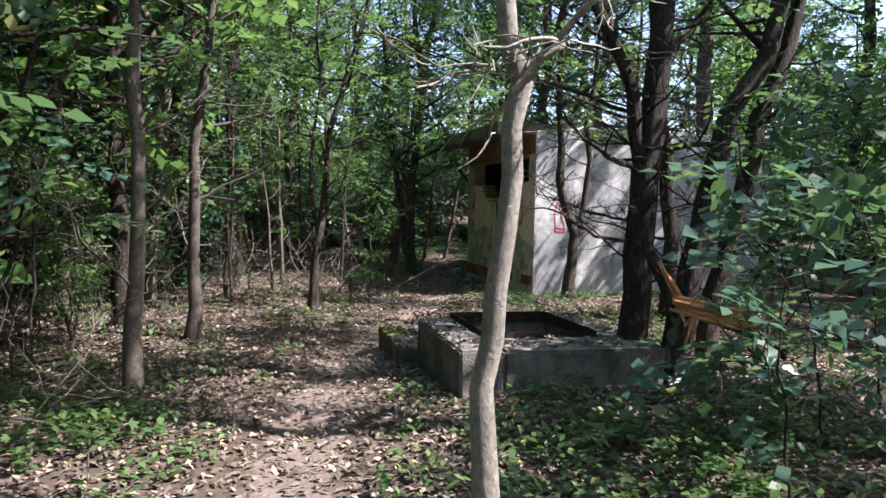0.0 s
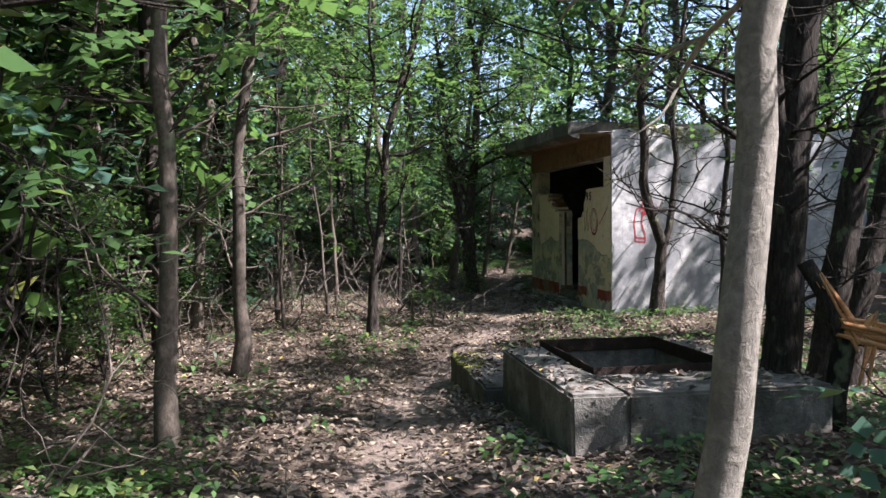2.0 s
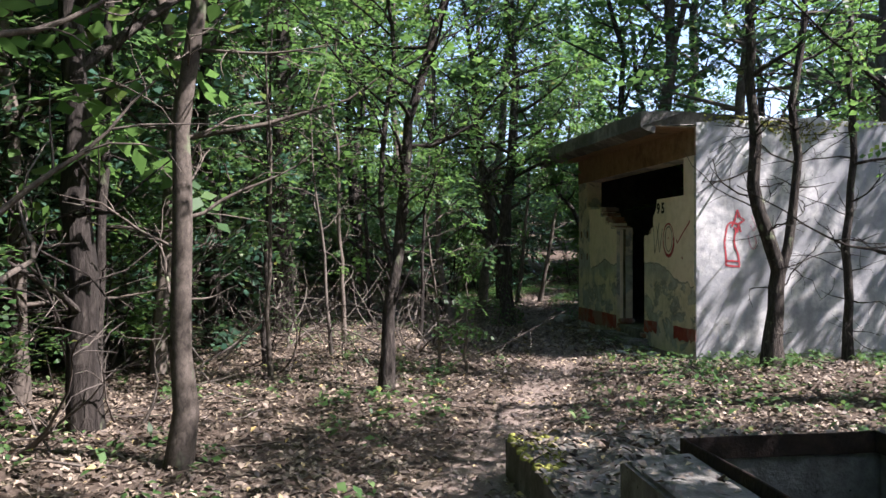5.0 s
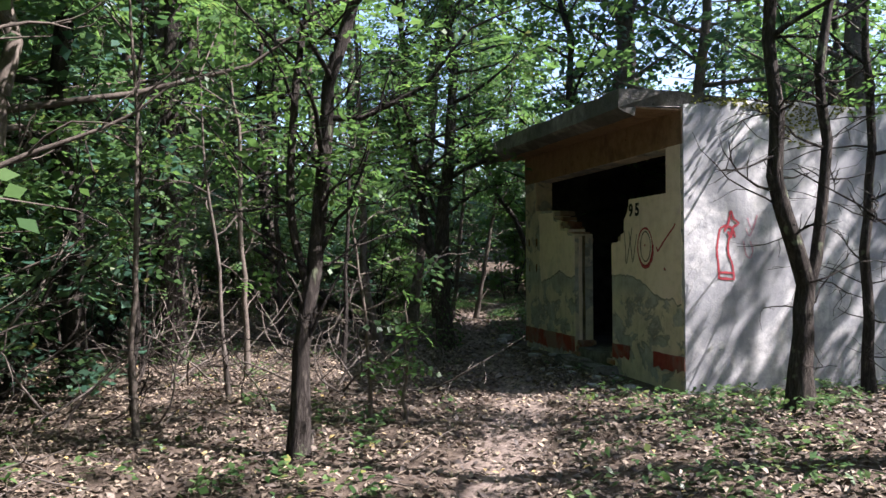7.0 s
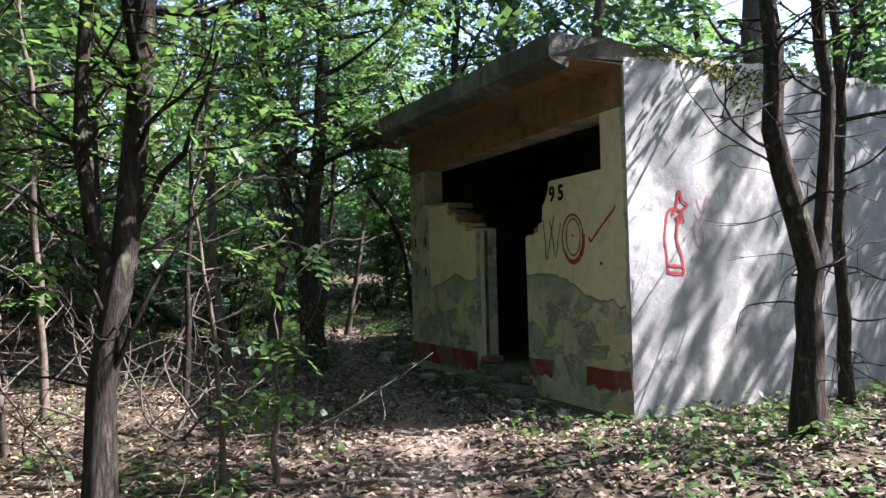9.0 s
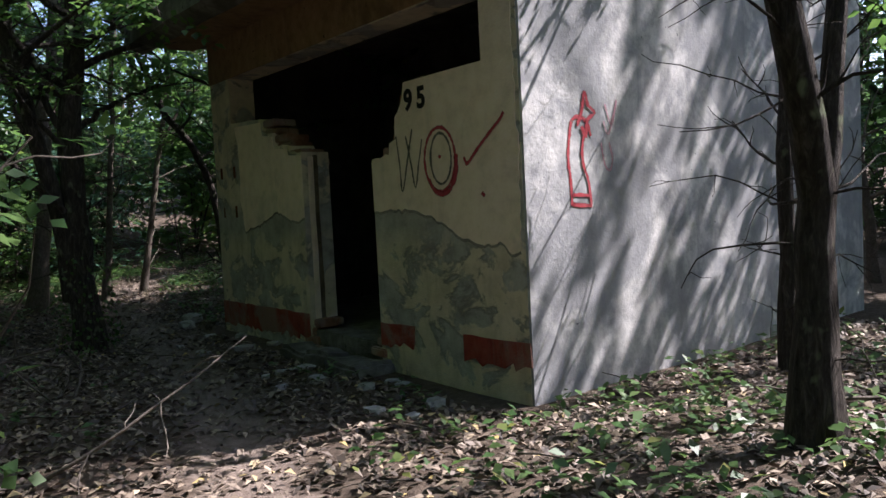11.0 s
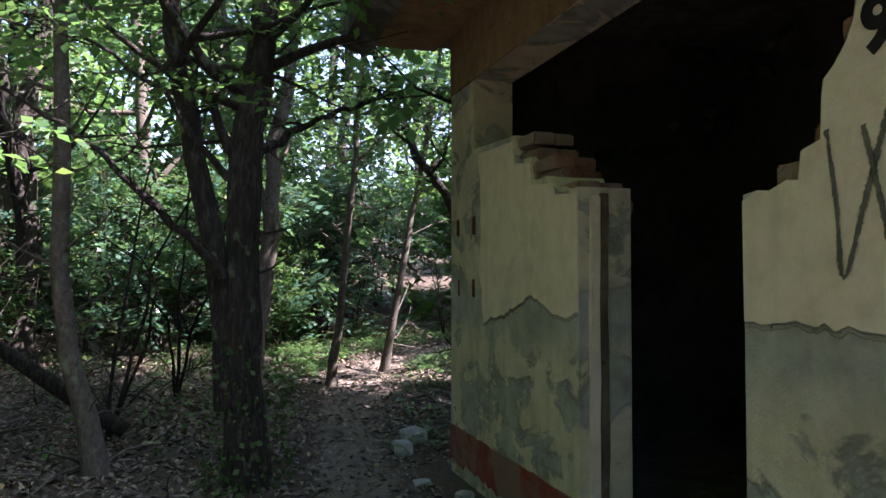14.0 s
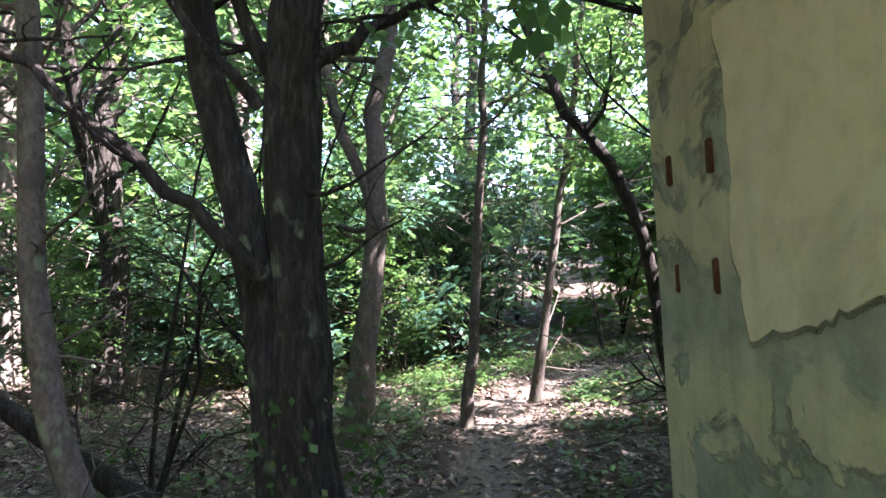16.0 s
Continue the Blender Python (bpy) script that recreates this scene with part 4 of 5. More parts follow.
for i, (x, y, h, r, lx, b) in enumerate(((-0.71, 12.2, 4.5, 0.03, -0.02, BARK_GREY), (-0.07, 13.9, 4.0, 0.028, -0.08, TWIG), (1.5, 12.3, 1.1, 0.02, 0.02, BARK_GREY), (1.2, 12.4, 2.6, 0.02, -0.06, BARK_GREY),
                                         (-0.85, 13.0, 5.0, 0.035, 0.01, BARK_DARK), (-2.2, 11.1, 7.5, 0.06, 0.03, BARK_DARK), (0.1, 15.2, 5.5, 0.04, -0.03, BARK_GREY), (1.3, 15.6, 5.0, 0.035, 0.05, BARK_DARK), (0.6, 18.4, 6.0, 0.05, -0.04, BARK_DARK))):
    s, rad = stem(h, r, (lx, 0), 0.06, 40 + i)
    make_tree("sapling", "thin understorey sapling with sparse leaves and dead twigs", base(x, y), [(s, rad)], b, LEAF, 60 + i, branches=12 if h > 2 else 3, reach=1.1 if h > 2 else 0.4, bare=0.1, low=0.35, twig_n=2, sub=4, sides=6, category="sapling", group="saplings under the trees")

# trees by the side wall
key_tree("dark slim tree forking in front of the whitewashed wall", 4.6, 11.05, [
    ([(4.55, 0.2), (4.59, 0.78), (4.62, 1.2), (4.41, 1.82), (4.36, 2.35), (4.34, 2.87), (4.3, 4.2), (4.6, 7.5)], [0.105, 0.085, 0.078, 0.068, 0.062, 0.056, 0.045, 0.015]),
    ([(4.62, 1.1), (4.78, 1.73), (4.85, 2.39), (4.78, 2.94), (5.0, 4.5), (5.2, 6.5)], [0.055, 0.048, 0.042, 0.04, 0.03, 0.012])],
    BARK_DARK, LEAF, 31, snags=34, branches=18, reach=1.7, bare=0.22, low=0.42, twig_n=2, up=0.15)
key_tree("thin dark tree close to the whitewashed wall", 6.04, 11.9, [([(6.04, 0.14), (6.08, 0.82), (5.99, 1.47), (6.12, 2.5), (6.05, 3.44), (6.2, 6.8)], [0.06, 0.052, 0.048, 0.042, 0.036, 0.012])],
    BARK_DARK, LEAF, 32, branches=18, reach=1.5, bare=0.2, low=0.3, twig_n=2)
key_tree("dark forest tree between pit and wall", 5.3, 9.3, [([(5.3, 0.2), (5.32, 1.2), (5.2, 2.4), (5.0, 3.4), (4.9, 5.0), (4.7, 8.0)], [0.11, 0.1, 0.09, 0.08, 0.06, 0.02])],
    BARK_DARK, LEAF, 33, snags=34, branches=20, reach=2.3, bare=0.12, low=0.45, twig_n=2,
    extra=[([(5.2, 9.3, 2.2), (4.5, 9.1, 2.5), (3.7, 8.9, 3.0), (2.6, 8.6, 3.6)], 0.03, 1), ([(5.3, 9.3, 1.2), (4.8, 9.4, 1.3), (4.1, 9.5, 1.5), (3.4, 9.7, 1.95)], 0.024, 0)])

# the big double-stemmed tree past the doorway, and the clearing behind
key_tree("large dark furrowed double-stemmed tree with ivy at its foot", 3.12, 17.42, [
    ([(3.14, 0.05), (3.13, 0.5), (3.11, 1.03), (3.1, 1.68), (3.11, 2.15), (3.15, 2.58), (3.22, 3.05), (3.3, 4.5), (3.1, 6.5), (3.3, 9.0)], [0.14, 0.125, 0.115, 0.105, 0.112, 0.098, 0.09, 0.07, 0.05, 0.02]),
    ([(3.0, 0.5), (2.97, 1.03), (2.9, 1.61), (2.79, 2.16), (2.7, 2.64), (2.65, 2.96), (2.5, 4.5), (2.2, 7.0)], [0.07, 0.078, 0.074, 0.068, 0.063, 0.06, 0.045, 0.02])],
    BARK_DARK, LEAF, 35, branches=30, reach=2.4, bare=0.3, low=0.33, twig_n=5, sides=14,
    extra=[([(2.97, 17.3, 1.39), (2.68, 17.2, 1.67), (2.26, 17.1, 2.1), (1.88, 17.1, 2.36), (1.53, 17.1, 2.55), (0.8, 17.0, 3.0)], 0.034, 0),
           ([(3.18, 17.4, 2.17), (3.38, 17.5, 2.33), (3.68, 17.6, 2.52), (4.03, 17.7, 2.66), (4.6, 17.9, 2.8)], 0.04, 1),
           ([(3.03, 17.4, 2.14), (2.88, 17.4, 2.49), (2.72, 17.4, 2.8), (2.5, 17.4, 3.3), (2.2, 17.3, 4.2)], 0.04, 1),
           ([(3.0, 17.3, 2.0), (2.6, 17.2, 2.5), (2.2, 17.1, 2.75), (1.5, 16.9, 3.0)], 0.026, 1)])
key_tree("dark tree standing close behind the double-stemmed tree", 3.2, 20.6, [([(3.2, 0.1), (3.36, 1.16), (3.48, 1.85), (3.47, 2.79), (3.62, 3.4), (3.9, 6.0)], [0.12, 0.1, 0.09, 0.08, 0.07, 0.02]), ([(3.48, 1.8), (3.2, 2.6), (3.0, 3.6), (2.8, 5.5)], [0.05, 0.045, 0.04, 0.015])], BARK_GREY, LEAF, 36, branches=16, reach=1.8, bare=0.2, low=0.25, twig_n=5)
key_tree("slender tree beside the footpath", 4.18, 21.0, [([(4.18, 0.1), (4.3, 1.06), (4.41, 2.37), (4.45, 3.14), (4.54, 3.92), (4.7, 7.0)], [0.055, 0.044, 0.038, 0.034, 0.03, 0.012])], BARK_GREY, LEAF, 37, branches=18, reach=1.5, bare=0.25, low=0.35, twig_n=4)
key_tree("slender leaning tree beside the footpath", 5.06, 22.2, [([(5.06, 0.1), (5.27, 1.22), (5.53, 2.54), (5.7, 3.6), (6.1, 6.5)], [0.06, 0.048, 0.04, 0.036, 0.012]), ([(5.5, 2.45), (5.75, 2.9), (6.2, 3.7), (6.6, 5.0)], [0.028, 0.026, 0.02, 0.01])], BARK_GREY, LEAF, 38, branches=16, reach=1.6, bare=0.25, low=0.35, twig_n=4)
key_tree("thin bowed tree arching over beyond the blockhouse", 5.9, 20.5, [([(5.95, 0.1), (5.8, 0.72), (5.69, 1.67), (5.44, 2.3), (5.07, 2.74), (4.86, 3.27), (4.5, 4.0), (3.9, 5.2)], [0.07, 0.06, 0.055, 0.052, 0.048, 0.042, 0.034, 0.012])], BARK_DARK, LEAF, 39, branches=14, reach=1.3, bare=0.3, low=0.45, twig_n=4)
key_tree("smooth grey young tree leaning beside brushwood", 2.15, 18.0, [([(2.15, 0.0), (1.99, 0.79), (1.9, 1.4), (1.89, 2.41), (1.88, 3.14), (1.7, 6.5)], [0.075, 0.066, 0.06, 0.054, 0.048, 0.015])], BARK_GREY, LEAF, 41, branches=16, reach=1.6, bare=0.2, low=0.4, twig_n=3)


def build_fallen():
    g = Geo()
    pts, rad = grow((2.25, 18.7, 0.15), (-0.9, 0.05, 0.62), 2.6, 0.075, 0.03, 12, random.Random(4), 0.05, 0.0)
    g.tube(pts, rad, 8, True, 0.3)
    tagged(link("fallen_trunk", g.mesh("fallen_trunk"), mats=(BARK_DARK,)), "dark fallen trunk propped among dead brushwood", "log")


build_fallen()

# woodland all round: a few grown kinds, set out again and again
rng = random.Random(77)
WORDS = ("grey-barked slim woodland tree with a green crown", "dark forked woodland tree with a green crown", "thin pole-like woodland tree", "forked grey woodland tree", "tall dark woodland tree", "thin forked woodland tree", "dark slim woodland tree")


def wood_kind(i, far):
    h = (8.5, 10.0, 7.5, 9.5, 11.0, 8.0, 9.0)[i]
    r0 = random.Random(90 + i)
    s, rad = stem(h, (0.1, 0.13, 0.06, 0.11, 0.14, 0.05, 0.09)[i], (r0.uniform(-0.08, 0.08), r0.uniform(-0.08, 0.08)), 0.2, 100 + i, 8)
    st = [(s, rad)]
    if i in (1, 3, 5):
        k = 3 if i != 1 else 1
        st.append(([s[k], tuple(Vector(s[k]) + Vector((0.4, 0.25, 1.1))), tuple(Vector(s[k]) + Vector((0.7, 0.5, 2.6))), tuple(Vector(s[k]) + Vector((0.8, 0.8, 4.4)))], [rad[k] * 0.6, rad[k] * 0.5, rad[k] * 0.4, 0.012]))
    size = {"leaflets": 5, "length": 0.17, "width": 0.075, "spread": 0.5} if far else {"leaflets": 7, "length": 0.1, "width": 0.042, "spread": 0.36}
    return make_tree("tree", WORDS[i], (0, -60 - 8 * i, 0), st, (BARK_GREY, BARK_DARK, BARK_DARK, BARK_GREY, BARK_DARK, BARK_GREY, BARK_DARK)[i], LEAF if i % 3 else LEAF_COOL, 200 + i + 50 * far, branches=28, reach=2.4, bare=0.06, low=0.2, twig_n=3 if far else 4, sub=4 if far else 5, sides=5 if far else 7,
                     group="woodland trees", leaf_args=size, twigs=not far, coarse=True)


def shrub_kind(i, far):
    st = []
    r0 = random.Random(300 + i)
    for k in range(3):
        a = r0.uniform(0, 6.28)
        st.append(stem(r0.uniform(1.4, 3.2), 0.016, (math.cos(a) * 0.3, math.sin(a) * 0.3), 0.12, 310 + 10 * i + k, 5))
    dead = i > 2
    size = {"leaflets": 5, "length": 0.16, "width": 0.075, "spread": 0.42} if far else {"leaflets": 7, "length": 0.08, "width": 0.03, "spread": 0.28}
    return make_tree("shrub", "half-dead tangle of thin grey brushwood" if dead else "leafy understorey shrub with thin stems", (0, -130 - 6 * i, 0), st, BARK_DARK, LEAF if i % 2 else LEAF_COOL, 320 + i + 50 * far, branches=9, reach=1.0, bare=0.12, sub=5 if not far else 4,
                     twig_n=1 if dead else 3, up=0.35, sides=5, low=0.7 if dead else None, group="woodland shrubs", category="shrub", leaf_args=size, twigs=dead or not far, coarse=True)


KINDS = {(i, f): wood_kind(i, f) for i in range(7) for f in (False, True)}
SHRUBS = {(i, f): shrub_kind(i, f) for i in range(5) for f in (False, True)}

STANDING = [(0.73, 2.62), (2.98, 5.75), (3.86, 6.6), (4.55, 7.2), (-1.18, 6.45), (-0.97, 8.8), (0.52, 11.4), (-0.95, 16.8), (4.6, 11.05), (6.04, 11.9), (5.3, 9.3), (3.12, 17.42), (3.2, 20.6), (4.18, 21), (5.06, 22.2), (5.9, 20.5), (2.15, 18)]


def free(x, y, gap, lane):
    if trodden(x, y) > 0 or (FX - 1.2 < x < XE + 0.8 and SY - 1.0 < y < YE + 0.9) or (0.9 < x < 3.2 and 4.9 < y < 9):
        return False
    # open glade in front of the blockhouse and the lane along the path
    path_x = 0.0 if y < 6 else 0.3 * (y - 6) + 0.2 if y < 13 else 3.2 + 0.18 * (y - 14)
    if abs(x - path_x) < lane and -3 < y < 23.5:
        return False
    if -0.9 < x < 4.4 and 9 < y < 13.2:
        return False
    return all(math.hypot(x - a, y - b) > gap for a, b in spots)


spots = list(STANDING)
placed = set()


def set_out(kinds, key, x, y, k, lean=0.0):
    m = Matrix.Translation(base(x, y)) @ Matrix.Rotation(rng.uniform(0, 6.28), 4, "Z") @ Matrix.Rotation(lean, 4, "X") @ Matrix.Diagonal((k, k, k, 1))
    ob = kinds[key]
    if ob in placed:
        copy_thing(ob, m)
    else:
        ob.matrix_basis = m
        placed.add(ob)


def lit_lane(x, y, lo, hi):
    """Whether a tall tree here would stand between the sun and the glade."""
    s = (x - 3.5) * SUN.x + (y - 10.5) * SUN.y
    c = -(x - 3.5) * SUN.y + (y - 10.5) * SUN.x
    s, c = s / math.hypot(SUN.x, SUN.y), c / math.hypot(SUN.x, SUN.y)
    return lo < s < hi and -7.5 < c < 3.6


def distance(x, y):
    return min(math.hypot(x - a, y - b) for a, b in ((0, 0), (0, 5), (1, 9), (3, 13), (4, 18)))


for tries in range(5000):
    r = 4 + 40 * math.sqrt(rng.random())
    a = rng.uniform(0, 2 * math.pi)
    x, y = 2 + r * math.cos(a), 11 + r * math.sin(a)
    gap = 1.15 if y > 3 else 2.2
    if lit_lane(x, y, -0.5, 10) or (0.8 < x < 6 and -1 < y < 9):
        continue
    far = distance(x, y) > 15
    if far:
        gap += 0.6
    if (y > 17 and x > 1) or x > 6:
        gap = max(gap, 2.6)
    if y > 23.5 and -1 < x < 12:
        gap = max(gap, 3.4)
    if not free(x, y, gap, 1.6):
        continue
    spots.append((x, y))
    # lower growth beyond the blockhouse, where the sky shows over its roof
    over = far and y > 17 and 0.33 < (x - 0.5) / (y - 7) < 0.62
    set_out(KINDS, (rng.randrange(7), far), x, y, rng.uniform(0.5, 0.72) if over else rng.uniform(0.7, 0.95) if lit_lane(x, y, -3, 26) else rng.uniform(1.0, 1.6), rng.gauss(0, 0.05))
    if len(spots) > 265:
        break
# tall trees, some unseen, added to shade the pit, the walk's start and woods
for x, y, i in ((6.4, 2.9, 1), (10.4, 16.2, 3), (0.4, 23.4, 1), (-1.8, 22.2, 3), (1.9, 25.2, 0), (-0.6, 26.4, 4), (3.2, 27.5, 1), (-1.9, 9.9, 2), (-2.0, 12.6, 5), (-1.8, 14.9, 6), (-2.9, 11.2, 5), (-3.1, 8.1, 2), (-3.6, 13.8, 6), (-4.4, 9.2, 5), (-4.9, 11.9, 2), (-3.4, 16.4, 5), (-5.4, 14.9, 6), (-4.2, 6.6, 6), (-1.3, 18.6, 2), (-2.6, 18.2, 5), (6.9, 18.8, 3), (5.7, 18.6, 2)):
    spots.append((x, y))
    set_out(KINDS, (i, False), x, y, 1.0 if y > 18 or y < 5 else 1.35)
# unseen tall thin-leaved trees added sunward, whose gaps let through the flecks of light
for k, (x, y, h) in enumerate(((10.3, 9.0, 12.0), (8.7, 6.2, 11.0), (12.2, 11.2, 12.5), (13.0, 9.3, 13.0))):
    spots.append((x, y))
    make_tree("tree", "tall thin-crowned tree added to fleck the sunlight", base(x, y), [stem(h, 0.09, (0.02, -0.01), 0.15, 800 + k, 8)], BARK_GREY, LEAF, 810 + k, branches=22, reach=3.0, bare=0.3, low=0.4, twig_n=1, dens=1.0, sub=5, sides=6, group="woodland trees", leaf_args={"length": 0.15, "width": 0.065, "spread": 0.45}, coarse=True)
# low young growth between the glade and the sun
for x, y, i in ((9.8, 6.8, 4), (11.6, 9.4, 1), (11.8, 7.2, 3), (10.9, 11.6, 5), (11.2, 13.4, 0), (12.6, 11.0, 6)):
    spots.append((x, y))
    set_out(KINDS, (i, False), x, y, rng.uniform(0.42, 0.58))
n, bush = 0, []
# thick undergrowth on the shady side of the path
for tries in range(900):
    x, y = rng.uniform(-8, -2.1), rng.uniform(6.5, 22)
    if not free(x, y, 0.4, 1.7) or any(math.hypot(x - p, y - q) < 0.85 for p, q in bush):
        continue
    bush.append((x, y))
    set_out(SHRUBS, (rng.choice((0, 1, 2, 3)) if y < 13 and x < -4 else rng.choice((3, 4, 3, 1)) if y < 13 else rng.choice((0, 2, 3, 4)), x < -5), x, y, rng.uniform(0.8, 1.2) if x > -3.5 else rng.uniform(1.0, 1.6))
    if len(bush) > 84:
        break
for tries in range(6000):
    r = 4 + 26 * rng.random() ** 0.75
    a = rng.uniform(0, 2 * math.pi)
    x, y = 2 + r * math.cos(a), 11 + r * math.sin(a)
    far = distance(x, y) > 13
    if y < -3 or (4.3 < x < 9.8 and 8.6 < y < 12.8) or (1 < x < 6.5 and y < 9) or not free(x, y, 0.4, 1.75) or any(math.hypot(x - p, y - q) < (0.8 if not far else 1.2) for p, q in bush):
        continue
    i = rng.choice((3, 4, 2, 1, 0)) if x < 0.5 and y < 20 else rng.randrange(5)
    if far:
        i = rng.choice((0, 1, 2, 2, 3))
    if -1 < x < 3.8 and 14.5 < y < 21:
        i = rng.choice((3, 4))
    bush.append((x, y))
    set_out(SHRUBS, (i, far), x, y, rng.uniform(0.7, 1.2) * (1.35 if far else 1))
    n += 1
    if n > 190:
        break
for kinds in (KINDS, SHRUBS):
    for j, ob in enumerate(kinds.values()):
        if ob not in placed:
            ob.matrix_basis = Matrix.Translation(base(-20 - 2 * j, 30))
# light green undergrowth round the clearing beyond the blockhouse
for k in range(60):
    x, y = rng.uniform(-1, 10), rng.uniform(22.6, 30)
    if trodden(x, y) > 0 or any(math.hypot(x - p, y - q) < 0.9 for p, q in bush) or (abs(x - 4.6) < 1.0 and y < 23.5):
        continue
    bush.append((x, y))
    set_out(SHRUBS, (rng.choice((0, 1, 2, 4)), y > 27), x, y, rng.uniform(0.8, 1.2))
# leafy saplings close to the start of the walk
for i, (x, y, h) in enumerate(((2.45, 3.1, 1.7), (3.3, 3.9, 2.2), (2.9, 2.2, 1.9), (4.4, 4.6, 2.4))):
    make_tree("sapling", "young sapling with broad cool-green feathered leaves", base(x, y), [stem(h, 0.009, (-0.1, 0.05), 0.06, 700 + i)], BARK_DARK, LEAF_COOL, 710 + i, branches=9, reach=1.1, bare=0.3, sub=4, twig_n=2, up=0.0, sides=5, leaf_args={"length": 0.095, "width": 0.04, "spread": 0.32}, category="sapling", group="saplings under the trees")


# ---------------------------------------------------------------- leaf litter, low plants, sticks
def scatter_litter(count, seed):
    r = np.random.default_rng(seed)
    x = r.uniform(-5, 8.5, count * 2)
    y = r.uniform(0.3, 27, count * 2)
    keep, z = [], []
    for a, b in zip(x, y):
        t = trodden(a, b)
        if r.random() < t * 0.5 or (4.3 < a and 12.6 < b < 17.6):
            continue
        if 1.28 < a < 3.03 and 5.25 < b < 7.32:
            if 1.6 < a < 2.7 and 5.8 < b < 7.2:
                continue
            if r.random() < 0.6:
                continue
            keep.append((a, b, 0.492))
        elif 1.15 < a < 2.82 and 7.0 < b < 8.7:
            keep.append((a, b, 0.185))
        else:
            keep.append((a, b, ground_z(a, b) + 0.012))
        if len(keep) >= count:
            break
    p = np.array(keep)
    n = len(p)
    a = r.uniform(0, 2 * np.pi, n)
    d = np.stack([np.cos(a), np.sin(a), r.normal(0, 0.28, n)], 1)
    s = np.stack([-np.sin(a), np.cos(a), r.normal(0, 0.28, n)], 1)
    ln = r.uniform(0.016, 0.042, n)[:, None]
    w = ln * r.uniform(0.35, 0.6, n)[:, None]
    lift = np.zeros((n, 3))
    lift[:, 2] = r.uniform(0.0, 0.022, n)
    v = np.stack([p - d * ln, p + s * w + lift, p + d * ln + lift * 0.3, p - s * w + lift], 1).reshape(-1, 3)
    tagged(link("leaf_litter", quads("leaf_litter", v), mats=(LITTER,)), "dry brown and tan fallen leaves covering the ground", "leaves", kind="stuff")


scatter_litter(165000, 5)


def low_plants(name, label, spots_, seed, mat, leaves=7, size=0.032, height=0.12):
    r = np.random.default_rng(seed)
    P = []
    for x, y in spots_:
        z = ground_z(x, y)
        for k in range(leaves):
            P.append((x + r.normal(0, 0.06), y + r.normal(0, 0.06), z + r.uniform(0.02, height)))
    p = np.array(P)
    n = len(p)
    a = r.uniform(0, 2 * np.pi, n)
    d = np.stack([np.cos(a), np.sin(a), r.normal(0.1, 0.35, n)], 1)
    s = np.stack([-np.sin(a), np.cos(a), r.normal(0, 0.3, n)], 1)
    ln = (size * r.uniform(0.6, 1.3, n))[:, None]
    w = ln * r.uniform(0.45, 0.7, n)[:, None]
    lift = np.zeros((n, 3))
    lift[:, 2] = ln[:, 0] * 0.2
    v = np.stack([p - d * ln, p + s * w + lift, p + d * ln, p - s * w + lift], 1).reshape(-1, 3)
    tagged(link(name, quads(name, v), mats=(mat,)), label, "plants", kind="stuff")


r2 = random.Random(9)
cover = []
while len(cover) < 4800:
    x, y = r2.uniform(-5, 8.5), r2.uniform(0.8, 30)
    if trodden(x, y) > 0.15 or (4.35 < x and 12.6 < y < 17.7) or (1.1 < x < 3.05 and 5.2 < y < 8.8):
        continue
    dens = 0.06 + 1.1 * bell(x, y, -2.2, 4.4, 1.3, 2.2) + 1.2 * bell(x, y, 2.4, 3.4, 1.8, 1.7) + 0.28 * bell(x, y, 4.8, 11.3, 2.2, 1.0) + 0.5 * bell(x, y, 6.0, 12.45, 1.6, 0.3) + 1.5 * bell(x, y, 5.8, 23.5, 3.2, 2.4) + 0.5 * bell(x, y, 4.4, 18.6, 0.5, 1.2) + 0.4 * bell(x, y, 0.2, 10.6, 0.9, 0.5) + 0.3 * bell(x, y, 5, 8, 2, 3)
    dens *= 0.5 + noise.noise(Vector((x * 1.3, y * 1.3, 4)))
    if r2.random() < dens:
        cover.append((x, y))
low_plants("ground_cover", "low green ivy and seedlings among the leaf litter", cover, 6, LEAF_LOW, 7, 0.034, 0.13)


def sticks(seed, count):
    r = random.Random(seed)
    g = Geo()
    for i in range(count):
        x, y = r.uniform(-4.5, 7.5), r.uniform(1, 22)
        if trodden(x, y) > 0.3 or (4.2 < x and 12.5 < y < 17.7) or (1.1 < x < 3.1 and 5.1 < y < 8.8):
            continue
        a = r.uniform(0, 6.28)
        pts, rad = grow((x, y, ground_z(x, y) + 0.02), (math.cos(a), math.sin(a), r.uniform(0, 0.12)), r.uniform(0.2, 1.0), r.uniform(0.004, 0.011), 0.002, 5, r, 0.15, -0.02)
        g.tube(pts, rad, 4, False)
    tagged(link("fallen_twigs", g.mesh("fallen_twigs"), mats=(TWIG,)), "thin grey-brown fallen twigs on the litter", "twigs", kind="stuff")


sticks(3, 420)


